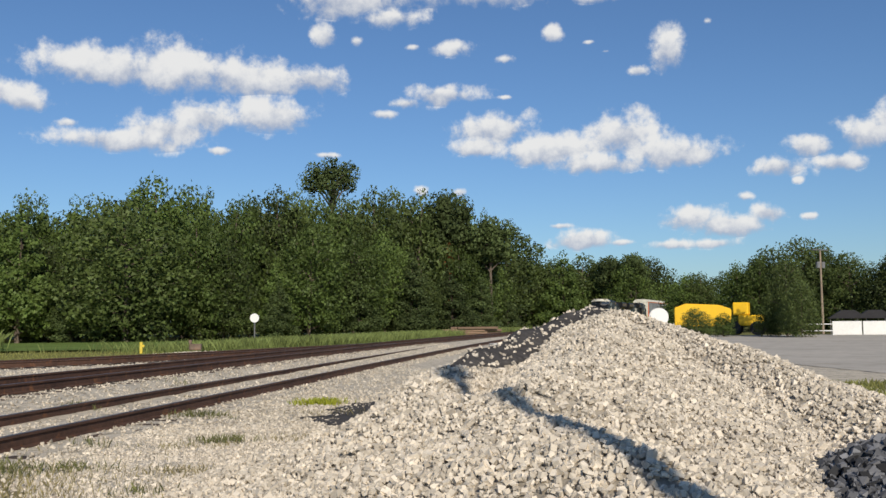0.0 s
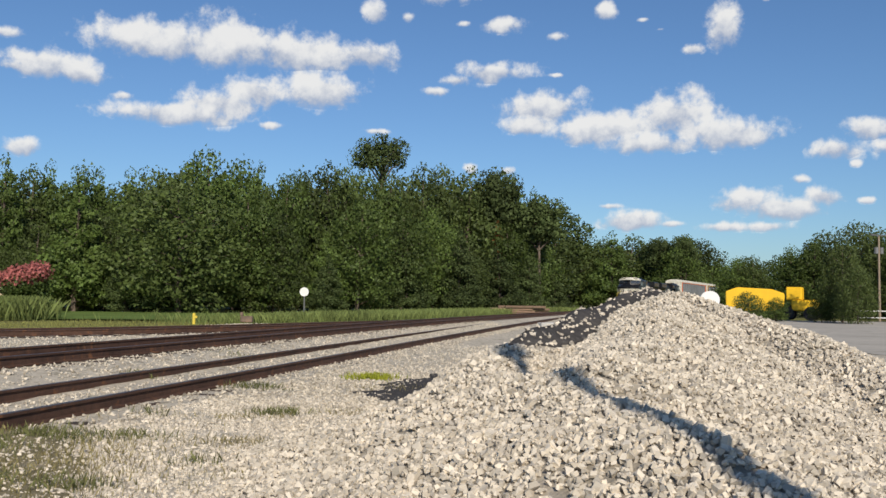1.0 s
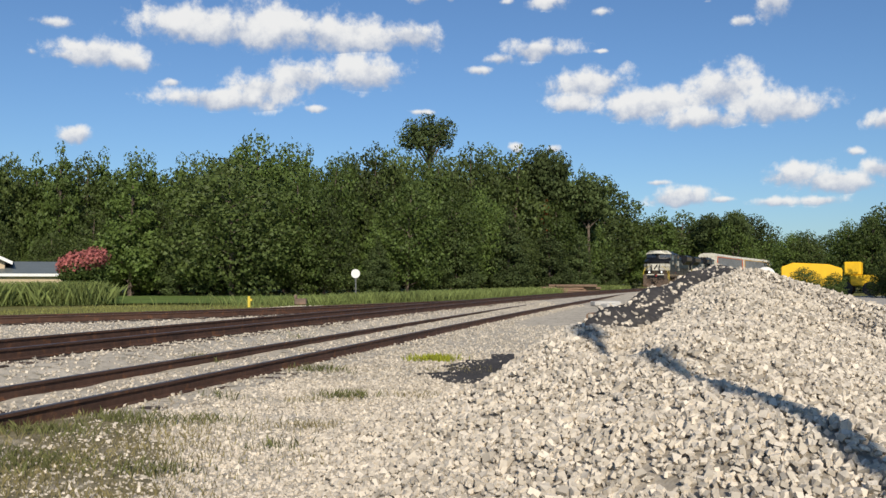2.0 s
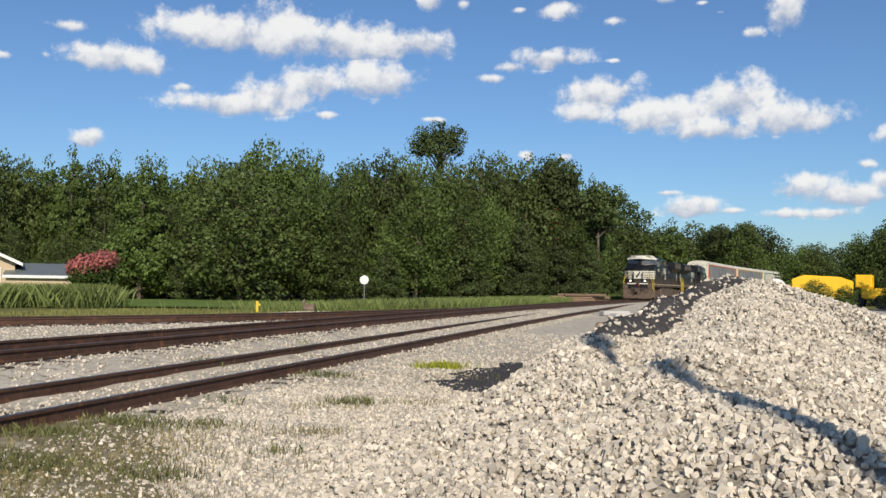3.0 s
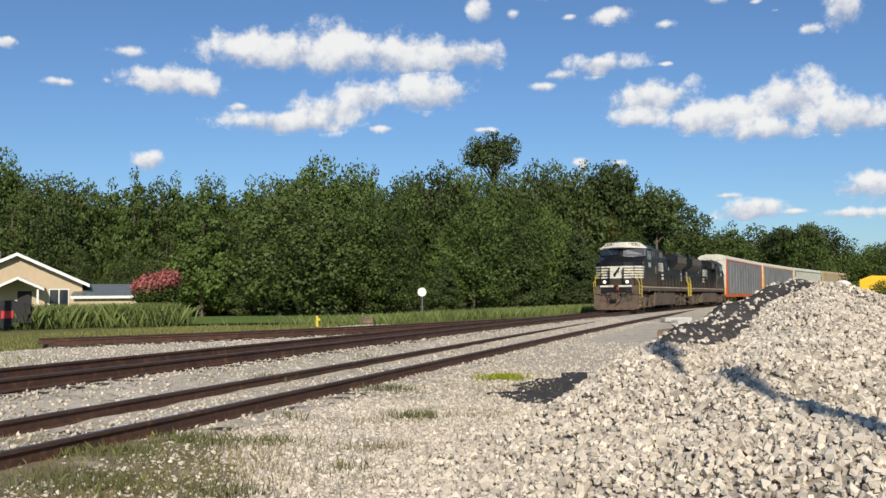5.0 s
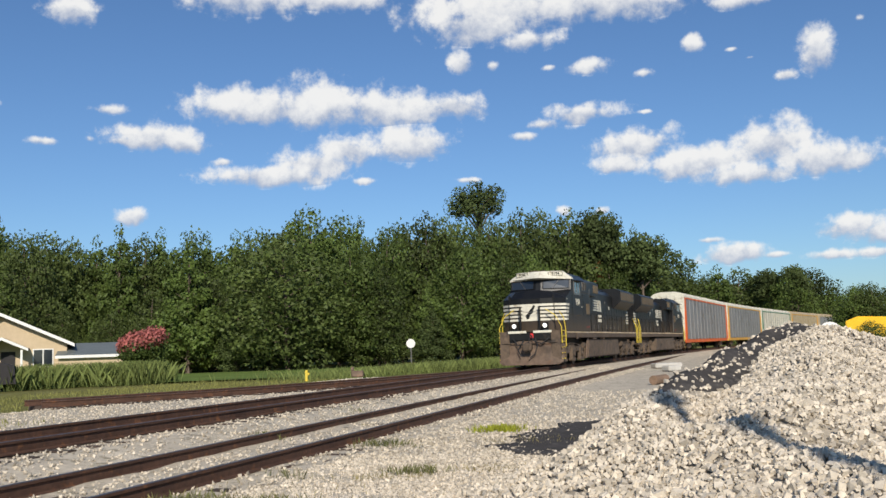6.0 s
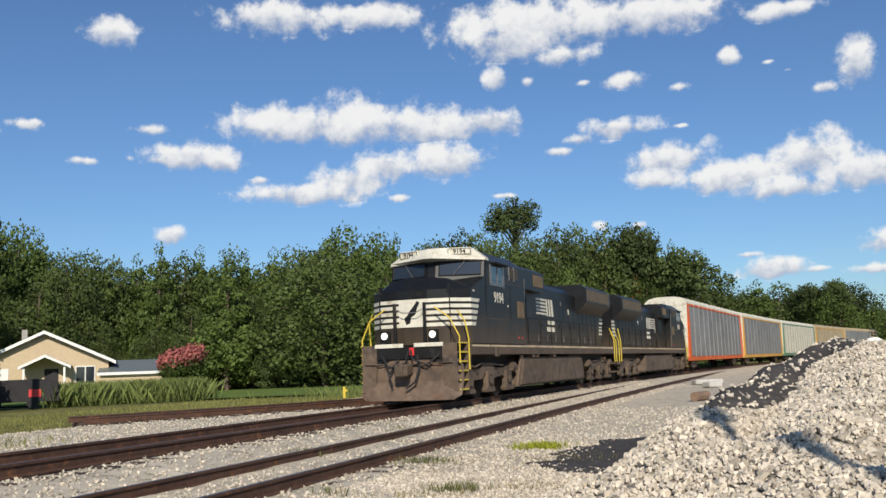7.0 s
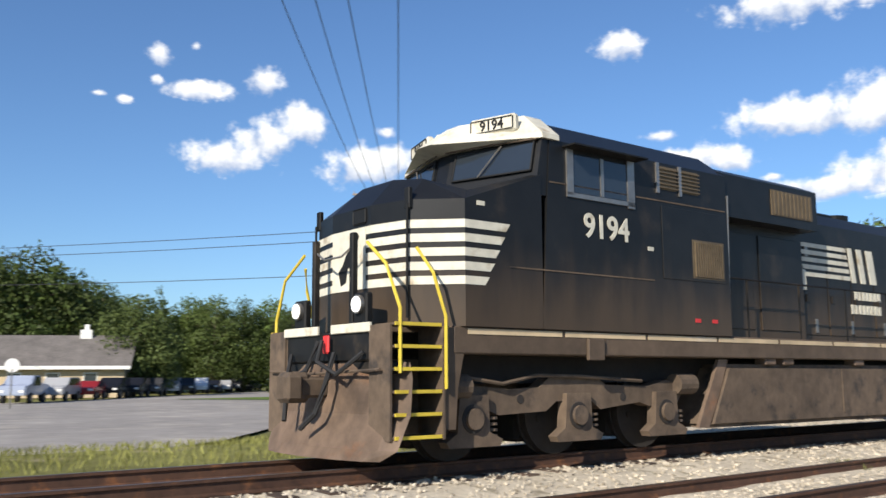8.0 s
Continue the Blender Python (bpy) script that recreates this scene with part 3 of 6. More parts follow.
def build_heap():
    xs, ys = np.arange(-3.0, 9.0, 0.14), np.arange(0.6, 18.6, 0.14)
    ob = grid_object("gravel_mound", xs, ys, lambda x, y: (x, y, heap_height(x, y) - 0.03 if mounds(x, y) > 0.02 else -0.12), M_STONE_BED)
    tagged(ob, "tall heap of loose pale crushed limestone", "stone heap")
    rng = np.random.default_rng(4)
    # a darker sheet just over the far flank and the ground at its foot
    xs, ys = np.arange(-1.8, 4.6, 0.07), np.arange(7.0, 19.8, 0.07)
    ob = grid_object("dark_screenings", xs, ys, lambda x, y: (x, y, (max(heap_height(x, y) - 0.025, ground_height(x, y)) + 0.014 + 0.012 * noise.noise((x * 9, y * 9, 0))) if in_dark_sheet(x, y) else -0.2), M_DARK_SHEET)
    tagged(ob, "dark fine grained sheet on the heap's flank and the ground beside it", "gravel", kind="structure")
    pts, sizes = [], []
    while len(pts) < 66000:
        x, y = rng.uniform(-3.0, 8.5), 1.2 + 17.0 * rng.random() ** 1.3
        if mounds(x, y) < 0.015 or (in_dark_sheet(x, y) and rng.random() > 0.09):
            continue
        s = 0.84 * rng.choice((0.018, 0.024, 0.031, 0.040), p=(0.3, 0.35, 0.25, 0.1)) * rng.uniform(0.85, 1.2)
        pts.append((x, y, heap_height(x, y) - 0.012 + rng.uniform(-0.012, 0.018)))
        sizes.append(s)
    heap = stones("heap_stones", pts, sizes, M_STONE, 5, (CUB_V, CUB_F))
    tagged(heap, "loose angular pale grey limestone stones", "stones", kind="stuff")
    # the heap's shadowed near right end, painted dark instead of shaded
    xs, ys = np.arange(1.8, 7.0, 0.14), np.arange(1.6, 9.0, 0.14)
    ob = grid_object("dark_gravel_mound", xs, ys, lambda x, y: (x, y, max(crest_height(SHADED_CREST, x, y), -0.1) - 0.04), M_SHADED_STONE)
    tagged(ob, "low heap of pale crushed stone with its shade painted dark blue grey", "stone heap")
    pts, sizes = [], []
    while len(pts) < 5000:
        x, y = rng.uniform(2.2, 6.8), rng.uniform(1.8, 8.4)
        h = crest_height(SHADED_CREST, x, y)
        if h < 0.02 or h < mounds(x, y) - 0.03:
            continue
        pts.append((x, y, h - 0.015 + rng.uniform(-0.01, 0.02)))
        sizes.append(rng.uniform(0.028, 0.055))
    tagged(stones("trap_rock_stones", pts, sizes, M_SHADED_STONE, 15, (CUB_V, CUB_F)), "loose angular pale stones with their shade painted dark blue grey", "stones", kind="stuff")
    pts, sizes = [], []
    while len(pts) < 26000:
        d = 1.3 + 12 * rng.random() ** 0.7
        a = rng.uniform(radians(-34), radians(34))
        x, y = -math.sin(a) * d - 0.5, math.cos(a) * d
        u, v = TV.x * x + TV.y * y, NV.x * x + NV.y * y
        if mounds(x, y) > 0.02 or v > near_v(u) - 1.35 or (in_dark_sheet(x, y) and rng.random() > 0.2) or rng.random() < 0.6 * earth_patch(x, y):
            continue
        pts.append((x, y, ground_height(x, y) - 0.006 + (0.02 if in_dark_sheet(x, y) else 0.018 * earth_patch(x, y))))
        sizes.append(rng.uniform(0.010, 0.026) if rng.random() < 0.93 else rng.uniform(0.026, 0.042))
    tagged(stones("ground_stones", pts, sizes, M_STONE, 6, (OCT_V, OCT_F)), "scattered small pale limestone chips on the ground", "stones", kind="stuff")
    pts, sizes = [], []
    while len(pts) < 40000:
        u = -14 + 64 * rng.random() ** 1.5
        lo = near_v(u) - 1.5
        v = rng.uniform(lo, main_v(u) + 2.9)
        p = uv_point(u, v)
        wn, wm = abs(v - near_v(u)), abs(v - main_v(u))
        if abs(wn - 0.75) < 0.07 or abs(wm - 0.75) < 0.09:
            continue
        pts.append((p.x, p.y, ground_height(p.x, p.y) - 0.004 + rng.uniform(-0.006, 0.012)))
        sizes.append(rng.uniform(0.016, 0.036))
    while len(pts) < 56000:
        if len(pts) % 2:
            u, w = rng.uniform(12, 40), rng.uniform(2.8, 9.0)
            p = uv_point(u, main_v(u) + w)
        else:
            u = 11 + 18 * rng.random() ** 1.3
            p = uv_point(u, near_v(u) - 1.4 - 6.5 * rng.random())
            if mounds(p.x, p.y) > 0.02 or (in_dark_sheet(p.x, p.y) and rng.random() > 0.22):
                p = uv_point(u, near_v(u) - 1.4 - 2.0 * rng.random())
        pts.append((p.x, p.y, ground_height(p.x, p.y) - 0.006 + rng.uniform(-0.006, 0.01)))
        sizes.append(rng.uniform(0.016, 0.042))
    tagged(stones("ballast_stones", pts, sizes, M_BALLAST, 8, (OCT_V, OCT_F)), "grey track ballast stones between and beside the rails", "ballast", kind="stuff")


build_heap()

# ---- tracks ----
RAIL_PROFILE = [(-0.07, -0.175), (0.07, -0.175), (0.07, -0.160), (0.012, -0.142), (0.010, -0.045), (0.036, -0.034), (0.036, -0.004), (0.026, 0.0),
                (-0.026, 0.0), (-0.036, -0.004), (-0.036, -0.034), (-0.010, -0.045), (-0.012, -0.142), (-0.07, -0.160)]


def rail(name, points, parent):
    rings = []
    for i, p in enumerate(points):
        d = points[min(i + 1, len(points) - 1)] - points[max(i - 1, 0)]
        side = Vector((-d.y, d.x, 0)).normalized()
        rings.append([p + side * a + Vector((0, 0, b)) for a, b in RAIL_PROFILE])
    ob = part(name, loft(NB(), rings), M_RAIL, parent)
    ob.data.materials.append(M_RAILHEAD)
    for poly in ob.data.polygons:
        if poly.normal.z > 0.9 and abs(poly.center.z - points[0].z) < 0.01:
            poly.material_index = 1
    return ob


def tie_mesh(mat):
    bm = NB()
    box(bm, -1.28, 1.28, -0.11, 0.11, -0.17, 0.0, 0.012)
    me = bpy.data.meshes.new("tie")
    bm.to_mesh(me)
    bm.free()
    me.materials.append(mat)
    return me


TIE = tie_mesh(M_TIE)


def track(name, label, centre, us, z, tie_range, tie_step):
    base = empty(name, label, "railway track", kind="structure")
    pts = [centre(u) for u in us]
    for side in (-0.7525, 0.7525):
        line = []
        for i, p in enumerate(pts):
            d = pts[min(i + 1, len(pts) - 1)] - pts[max(i - 1, 0)]
            n = Vector((-d.y, d.x, 0)).normalized()
            line.append(p + n * side + Vector((0, 0, z - p.z)))
        rail("rail", line, base)
    rng = random.Random(3)
    u = tie_range[0]
    while u < tie_range[1]:
        a, b = centre(u), centre(u + 0.2)
        ob = new("tie", TIE)
        ob.parent = base
        ob.matrix_basis = pose(a.x, a.y, z - 0.178 + rng.uniform(-0.012, 0.006), 0, 0, math.degrees(math.atan2(b.y - a.y, b.x - a.x)) + 90 + rng.uniform(-2, 2))
        u += tie_step * rng.uniform(0.93, 1.07)
    return base


SIDING = [(-13.6, 24.7), (-11.4, 26.9), (-9.2, 29.3), (-7.0, 32.4), (-4.9, 35.9), (-2.6, 40.0), (-0.6, 43.8), (1.4, 47.6)]


def siding_point(u):
    k = min(max(u / 3.4, 0.0), len(SIDING) - 1.001)
    i = int(k)
    f = k - i
    return Vector((SIDING[i][0] * (1 - f) + SIDING[i + 1][0] * f, SIDING[i][1] * (1 - f) + SIDING[i + 1][1] * f, 0))


def build_tracks():
    us = list(np.arange(-40, 130, 2.0)) + list(np.arange(130, 450, 8.0))
    track("main_track", "rusty main line track on dark timber ties", main_point, us, RAIL_Z, (-14, 95), 0.56)
    us = list(np.arange(-30, 92, 2.0))
    track("siding_track", "rusty side track with sunken timber ties", lambda u: uv_point(u, near_v(u)), us, NEAR_Z, (-8, 56), 0.62)
    track("stub_track", "short rusty stub of disused track joining the main line", siding_point, np.arange(0, 23.6, 1.2), 0.42, (0.4, 23), 0.7)


build_tracks()


# ---- the train ----


def text_part(name, body, size, mat, parent, m, label=""):
    cu = bpy.data.curves.new(name, "FONT")
    cu.body, cu.size, cu.extrude, cu.align_x, cu.align_y, cu.offset = body, size, 0.004, "CENTER", "CENTER", size * 0.018
    tmp = bpy.data.objects.new(name, cu)
    me = bpy.data.meshes.new_from_object(tmp)
    bpy.data.objects.remove(tmp)
    me.materials.clear()
    me.materials.append(mat)
    ob = new(name, me)
    ob.parent, ob.matrix_basis = parent, m
    if label:
        ob["label"] = label
    return ob


LEFT = (90, 0, 180)      # lettering that faces +y
RIGHT = (90, 0, 0)       # lettering that faces -y
FRONT = (90, 0, 90)      # lettering that faces +x
NOSE = [(8.35, 1.5), (9.6, 1.5), (10.10, 1.04), (10.24, 0.45), (10.24, -0.45), (10.10, -1.04), (9.6, -1.5), (8.35, -1.5)]


def wheelset(parent, x, r=0.53, mat=M_SHADED_GEAR):
    ob = new("wheelset")
    ob.parent, ob.matrix_basis = parent, pose(x, 0, r)
    bm = NB()
    tube(bm, [(0, -0.8, 0), (0, 0.8, 0)], 0.09, 10)
    part("axle", bm, mat, ob)
    for s in (-1, 1):
        bm = NB()
        disc(bm, (0, s * 0.76, 0), (0, 1, 0), r, 0.13, 28)
        disc(bm, (0, s * 0.70, 0), (0, 1, 0), r + 0.03, 0.03, 28)
        for k in range(4):
            a = k * math.tau / 4
            disc(bm, (math.cos(a) * r * 0.55, s * 0.83, math.sin(a) * r * 0.55), (0, 1, 0), 0.05, 0.03, 8)
        part("wheel", bm, mat, ob)
    return ob


def loco_truck(parent, centre, flip, spacing=1.77):
    truck = new("truck")
    truck.parent, truck.matrix_basis = parent, pose(centre, 0, 0, 0, 0, 180 if flip else 0)
    axles = [spacing, 0.0, -spacing]
    for s in (-1, 1):
        bm = NB()
        y0, y1 = (1.0, 1.2) if s > 0 else (-1.2, -1.0)
        out = [(-2.30, 0.86), (-2.12, 0.64), (-1.95, 0.60), (-1.5, 0.60), (-1.3, 0.66), (-0.5, 0.58), (-0.32, 0.70), (0.32, 0.70), (0.5, 0.58),
               (1.3, 0.55), (1.5, 0.62), (1.95, 0.62), (2.12, 0.72), (2.26, 0.92), (1.55, 0.90), (1.1, 0.86), (0.62, 0.88), (0.45, 1.00), (-0.45, 1.00), (-0.62, 0.90), (-1.5, 0.88), (-1.9, 0.96)]
        prism(bm, out, y0, y1)
        frame_ = part("side_frame", bm, M_UNDER, truck)
        # uncut holes: dark discs paint the shade inside them
        for x in (0.95, -0.95):
            bm = NB()
            disc(bm, (x, s * 1.203, 0.74), (0, 1, 0), 0.055, 0.012, 14)
            part("lightening_hole", bm, M_SHADED_GEAR, frame_)
        for a in axles:
            bm = NB()
            prism(bm, [(a - 0.42, 0.19), (a + 0.36, 0.19), (a + 0.40, 0.26), (a + 0.24, 0.36), (a + 0.20, 0.80), (a - 0.24, 0.80), (a - 0.26, 0.36), (a - 0.46, 0.27)], s * 1.12, s * 1.28)
            jb = part("journal_box", bm, M_UNDER, truck)
            bm = NB()
            disc(bm, (a, s * 1.285, 0.52), (0, 1, 0), 0.17, 0.02, 20)
            part("bearing_ring", bm, M_SHADED_GEAR, jb)
            bm = NB()
            disc(bm, (a, s * 1.31, 0.52), (0, 1, 0), 0.125, 0.06, 18)
            part("bearing_cap", bm, M_UNDER, jb)
            for k in range(4):
                bm = NB()
                disc(bm, (a - 0.36, s * 1.17, 0.31 + k * 0.07), (0, 0, 1), 0.085, 0.03, 10)
                part("spring_coil", bm, M_UNDER, jb)
            if s > 0:
                bm = NB()
                box(bm, a - 0.62, a + 0.5, -0.62, 0.62, 0.16, 0.92, 0.05)
                part("traction_motor", bm, M_SHADED_GEAR, truck)
        for x in (2.05, -2.2):
            bm = NB()
            tube(bm, [(x + 0.17, s * 1.22, 0.90), (x - 0.22, s * 1.22, 0.90)], 0.15, 14)
            part("brake_cylinder", bm, M_UNDER, truck)
        bm = NB()
        tube(bm, [(1.8, s * 1.24, 1.0), (1.3, s * 1.28, 0.93), (0.7, s * 1.24, 1.03), (0, s * 1.24, 1.02), (-1.3, s * 1.24, 0.95)], 0.025, 6)
        part("brake_pipe", bm, M_UNDER, truck)
    bm = NB()
    box(bm, -2.2, 2.2, -0.6, 0.6, 0.6, 1.15)
    part("bolster", bm, M_UNDER, truck)
    return [wheelset(truck, a) for a in axles]


def stripe_band(bm, z0, z1, back):
    """A painted band round the nose, slanting off at its ends."""
    o = 0.006
    path = [(9.6 - back, 1.5 + o), (9.6 + o, 1.5 + o), (10.10 + o, 1.04 + o), (10.24 + o, 0.45), (10.24 + o, -0.45), (10.10 + o, -1.04 - o), (9.6 + o, -1.5 - o), (9.6 - back, -1.5 - o)]
    lo, hi = [bm.verts.new((x, y, z0)) for x, y in path], []
    for k, (x, y) in enumerate(path):
        hi.append(bm.verts.new((x - (0.07 if k in (0, 7) else 0.0), y, z1)))
    for i in range(7):
        bm.faces.new((lo[i + 1], lo[i], hi[i], hi[i + 1]))


def handrail(parent, pts, mat, r=0.021, label=""):
    bm = NB()
    tube(bm, pts, r, 6)
    return part("handrail", bm, mat, parent, label)


def locomotive(name, label, number):
    base = empty(name, label, "locomotive", "locomotives of the freight train")
    P = lambda n, bm, mat, lab="": part(n, bm, mat, base, lab)
    bm = NB()
    box(bm, -9.9, 9.75, -1.46, 1.46, 1.28, 1.60, 0.015)
    P("frame", bm, M_SILL, "dusty brown side sill")
    # coloured near black for the shade under the deck
    bm = NB()
    box(bm, -9.5, 9.3, -0.9, 0.9, 0.93, 1.275)
    P("centre_sill", bm, M_SHADED_GEAR)
    for s in (-1, 1):
        bm = NB()
        box(bm, 7.25, 7.55, s * 1.47 - 0.03, s * 1.47 + 0.03, 1.22, 1.5, 0.01)
        P("jacking_pad", bm, M_SILL)
    for s in (-1, 1):
        for k in range(12):
            bm = NB()
            x = -9.6 + k * 1.6
            box(bm, x, x + 1.54, s * 1.466 - 0.003, s * 1.466 + 0.003, 1.51, 1.575)
            P("sill_stripe", bm, M_STRIPE, "tan stained reflective strip")
    # long hood, radiator section and equipment box behind the cab
    bm = NB()
    loft(bm, [[(x, y, z) for y, z in ((-0.98, 1.6), (0.98, 1.6), (0.98, 3.72), (0.78, 3.95), (-0.78, 3.95), (-0.98, 3.72))] for x in (-9.7, 1.8)])
    P("engine_hood", bm, M_BODY)
    for s in (-1, 1):
        for k in range(13):
            bm = NB()
            x = -9.0 + k * 0.82
            box(bm, x, x + 0.76, s * 0.984 - 0.012, s * 0.984 + 0.012, 1.72, 3.05, 0.006)
            box(bm, x + 0.62, x + 0.68, s * 1.0 - 0.02, s * 1.0 + 0.02, 2.3, 2.42)
            part("hood_door", bm, M_BODY, base)
    bm = NB()
    loft(bm, [[(x, y, z) for y, z in ((-0.99, 3.0), (0.99, 3.0), (1.5, 3.45), (1.5, 4.05), (1.2, 4.22), (-1.2, 4.22), (-1.5, 4.05), (-1.5, 3.45))] for x in (-9.4, -4.6)])
    P("radiator", bm, M_BODY)
    for s in (-1, 1):
        bm = NB()
        for k in range(9):
            box(bm, -9.1 + k * 0.5, -9.1 + k * 0.5 + 0.42, s * 1.503 - 0.006, s * 1.503 + 0.006, 3.52, 4.0)
        P("radiator_grille", bm, M_GRILLE)
    bm = NB()
    box(bm, 1.78, 4.5, -1.12, 1.12, 1.6, 3.5, 0.02)
    loft(bm, [[(x, y, z) for y, z in ((-1.44, 3.45), (1.44, 3.45), (1.44, 4.12), (1.1, 4.28), (-1.1, 4.28), (-1.44, 4.12))] for x in (1.78, 4.5)])
    P("equipment_hood", bm, M_BODY)
    for s in (-1, 1):
        bm = NB()
        box(bm, 1.95, 3.15, s * 1.446 - 0.01, s * 1.446 + 0.01, 3.6, 4.02)
        for k in range(10):
            box(bm, 1.98 + k * 0.115, 2.04 + k * 0.115, s * 1.456 - 0.01, s * 1.456 + 0.01, 3.62, 4.0)
        P("blower_grille", bm, M_GRILLE)
    bm = NB()
    disc(bm, (-1.2, 0, 4.05), (0, 0, 1), 0.35, 0.3, 18)
    box(bm, -0.5, 0.6, -0.45, 0.45, 3.94, 4.12, 0.03)
    box(bm, -4.2, -2.4, -0.6, 0.6, 3.94, 4.08, 0.03)
    P("exhaust_stack", bm, M_BLACK)
    # cab
    ring = [(-1.5, 1.6), (1.5, 1.6), (1.5, 4.05), (1.02, 4.42), (-1.02, 4.42), (-1.5, 4.05)]
    rings = []
    for x, lean in ((4.45, 0.0), (8.28, 0.17)):
        rings.append([(x + lean * (3.5 - z) if z > 3.0 else x + lean * 0.5, y, z) for y, z in ring])
    P("cab", loft(NB(), rings), M_BODY)
    bm = NB()
    low = [(x, y, 1.6) for x, y in NOSE]
    mid = [(x, y, 3.11 if x > 9 else 3.56) for x, y in NOSE]
    top = [(8.3, 1.40, 3.60), (9.40, 1.30, 3.27), (9.74, 0.86, 3.44), (9.84, 0.36, 3.50), (9.84, -0.36, 3.50), (9.74, -0.86, 3.44), (9.40, -1.30, 3.27), (8.3, -1.40, 3.60)]
    loft(bm, [low, mid, top])
    P("nose", bm, M_BODY, "black wide safety cab nose")
    for k in range(5):
        bm = NB()
        z = 2.09 + k * 0.168
        stripe_band(bm, z, z + 0.10, 0.30 + k * 0.085)
        P("nose_stripe", bm, M_WHITE, "cream white painted stripe")
    bm = NB()
    box(bm, 10.248, 10.254, -0.42, 0.36, 2.09, 2.86)
    P("nose_panel", bm, M_WHITE, "cream white emblem panel")
    bm = NB()
    prism_pts = [(-0.20, 2.16), (-0.08, 2.2), (-0.05, 2.36), (0.08, 2.44), (0.14, 2.62), (0.22, 2.76), (0.14, 2.82), (0.04, 2.68), (-0.08, 2.55), (-0.16, 2.42), (-0.26, 2.34)]
    loft(bm, [[(10.256, y, z) for y, z in prism_pts], [(10.262, y, z) for y, z in prism_pts]])
    P("emblem", bm, M_BLACK, "plain black emblem shape")
    bm = NB()
    box(bm, 10.235, 10.255, 0.06, 0.36, 2.90, 3.10, 0.02)
    P("nose_hatch", bm, M_BLACK)
    for s in (-1, 1):
        bm = NB()
        tube(bm, [(10.13, s * 1.07, 1.7), (10.13, s * 1.07, 3.06)], 0.016, 6)
        P("nose_door_seam", bm, M_BLACK)
        bm = NB()
        box(bm, 10.06, 10.12, s * 1.04 - 0.05, s * 1.04 + 0.05, 3.0, 3.26, 0.01)
        P("hinge_bracket", bm, M_BLACK)
    # raked cab front, each half swept back from the centre post
    PLAN = lambda x, edge, mid_x, mid_y: [(x, edge), (x + 0.3, edge), (mid_x, mid_y), (mid_x, -mid_y), (x + 0.3, -edge), (x, -edge)]
    bm = NB()
    loft(bm, [[(x, y, 3.30) for x, y in PLAN(8.15, 1.485, 8.88, 0.12)], [(x, y, 4.06) for x, y in PLAN(8.0, 1.485, 8.70, 0.12)]])
    P("cab_front", bm, M_BODY)
    bm = NB()
    loft(bm, [[(x, y, 4.05) for x, y in PLAN(8.03, 1.53, 8.77, 0.14)], [(x, y, 4.12) for x, y in PLAN(8.03, 1.52, 9.09, 0.14)],
              [(x, y, 4.47) for x, y in PLAN(7.90, 1.04, 8.58, 0.14)]])
    P("roof_visor", bm, M_WHITE, "white painted cab roof front")
    for s in (-1, 1):
        pane = []
        for z, a, b in ((3.63, (8.385, 1.485), (8.80, 0.12)), (4.02, (8.308, 1.485), (8.71, 0.12))):
            for f in ((0.07, 0.93) if z < 4 else (0.93, 0.07)):
                pane.append((a[0] + (b[0] - a[0]) * f, s * (a[1] + (b[1] - a[1]) * f), z))
        bm = NB()
        loft(bm, [[(x + d * 0.95, y + s * d * 0.29, z) for x, y, z in pane] for d in (0.006, 0.026)])
        w = P("windscreen", bm, M_GLASS, "dark tinted windscreen")
        for i in range(4):
            p, q = Vector(pane[i]), Vector(pane[(i + 1) % 4])
            out = Vector((0.026, s * 0.014, 0))
            bm = NB()
            tube(bm, [p + out, q + out], 0.016, 5)
            part("gasket", bm, M_BLACK, w)
        bm = NB()
        mid_low, mid_top = (Vector(pane[0]) + Vector(pane[1])) / 2, (Vector(pane[2]) + Vector(pane[3])) / 2
        out = Vector((0.05, s * 0.025, 0))
        tube(bm, [mid_low.lerp(Vector(pane[1]), 0.3) + out, mid_top.lerp(Vector(pane[3]), 0.2) + out], 0.012, 5)
        part("wiper", bm, M_STEEL, w)
        bm = NB()
        box(bm, -0.06, 0.06, -0.36, 0.36, -0.12, 0.12, 0.03)
        nb = P("number_board", bm, M_WHITE)
        nb.matrix_basis = pose(8.52, s * 0.80, 4.325, 0, 0, s * 17)
        for y0, y1, z0, z1 in ((-0.32, 0.32, 0.075, 0.09), (-0.32, 0.32, -0.09, -0.075), (-0.335, -0.32, -0.08, 0.08), (0.32, 0.335, -0.08, 0.08)):
            bm = NB()
            box(bm, 0.058, 0.07, y0, y1, z0, z1)
            part("rim", bm, M_BLACK, nb)
        text_part("numerals", number, 0.185, M_BLACK, nb, pose(0.064, 0, -0.005, *FRONT))
        bm = NB()
        tube(bm, [(8.37, s * 1.46, 4.04), (8.60, s * 0.80, 4.05), (8.80, s * 0.10, 4.05)], 0.014, 5)
        P("gutter_rail", bm, M_UNDER)
    bm = NB()
    for y in (-0.1, 0.1):
        disc(bm, (8.72, y, 4.28), (1, 0, 0), 0.085, 0.10, 16)
    P("headlight", bm, M_WHITE)
    for x, y in ((7.6, -0.5), (7.2, 0.4), (6.6, -0.3), (6.2, 0.5), (5.6, 0.0)):
        bm = NB()
        box(bm, x - 0.25, x + 0.25, y - 0.12, y + 0.12, 4.42, 4.50, 0.02)
        an = P("antenna_base", bm, M_UNDER)
        bm = NB()
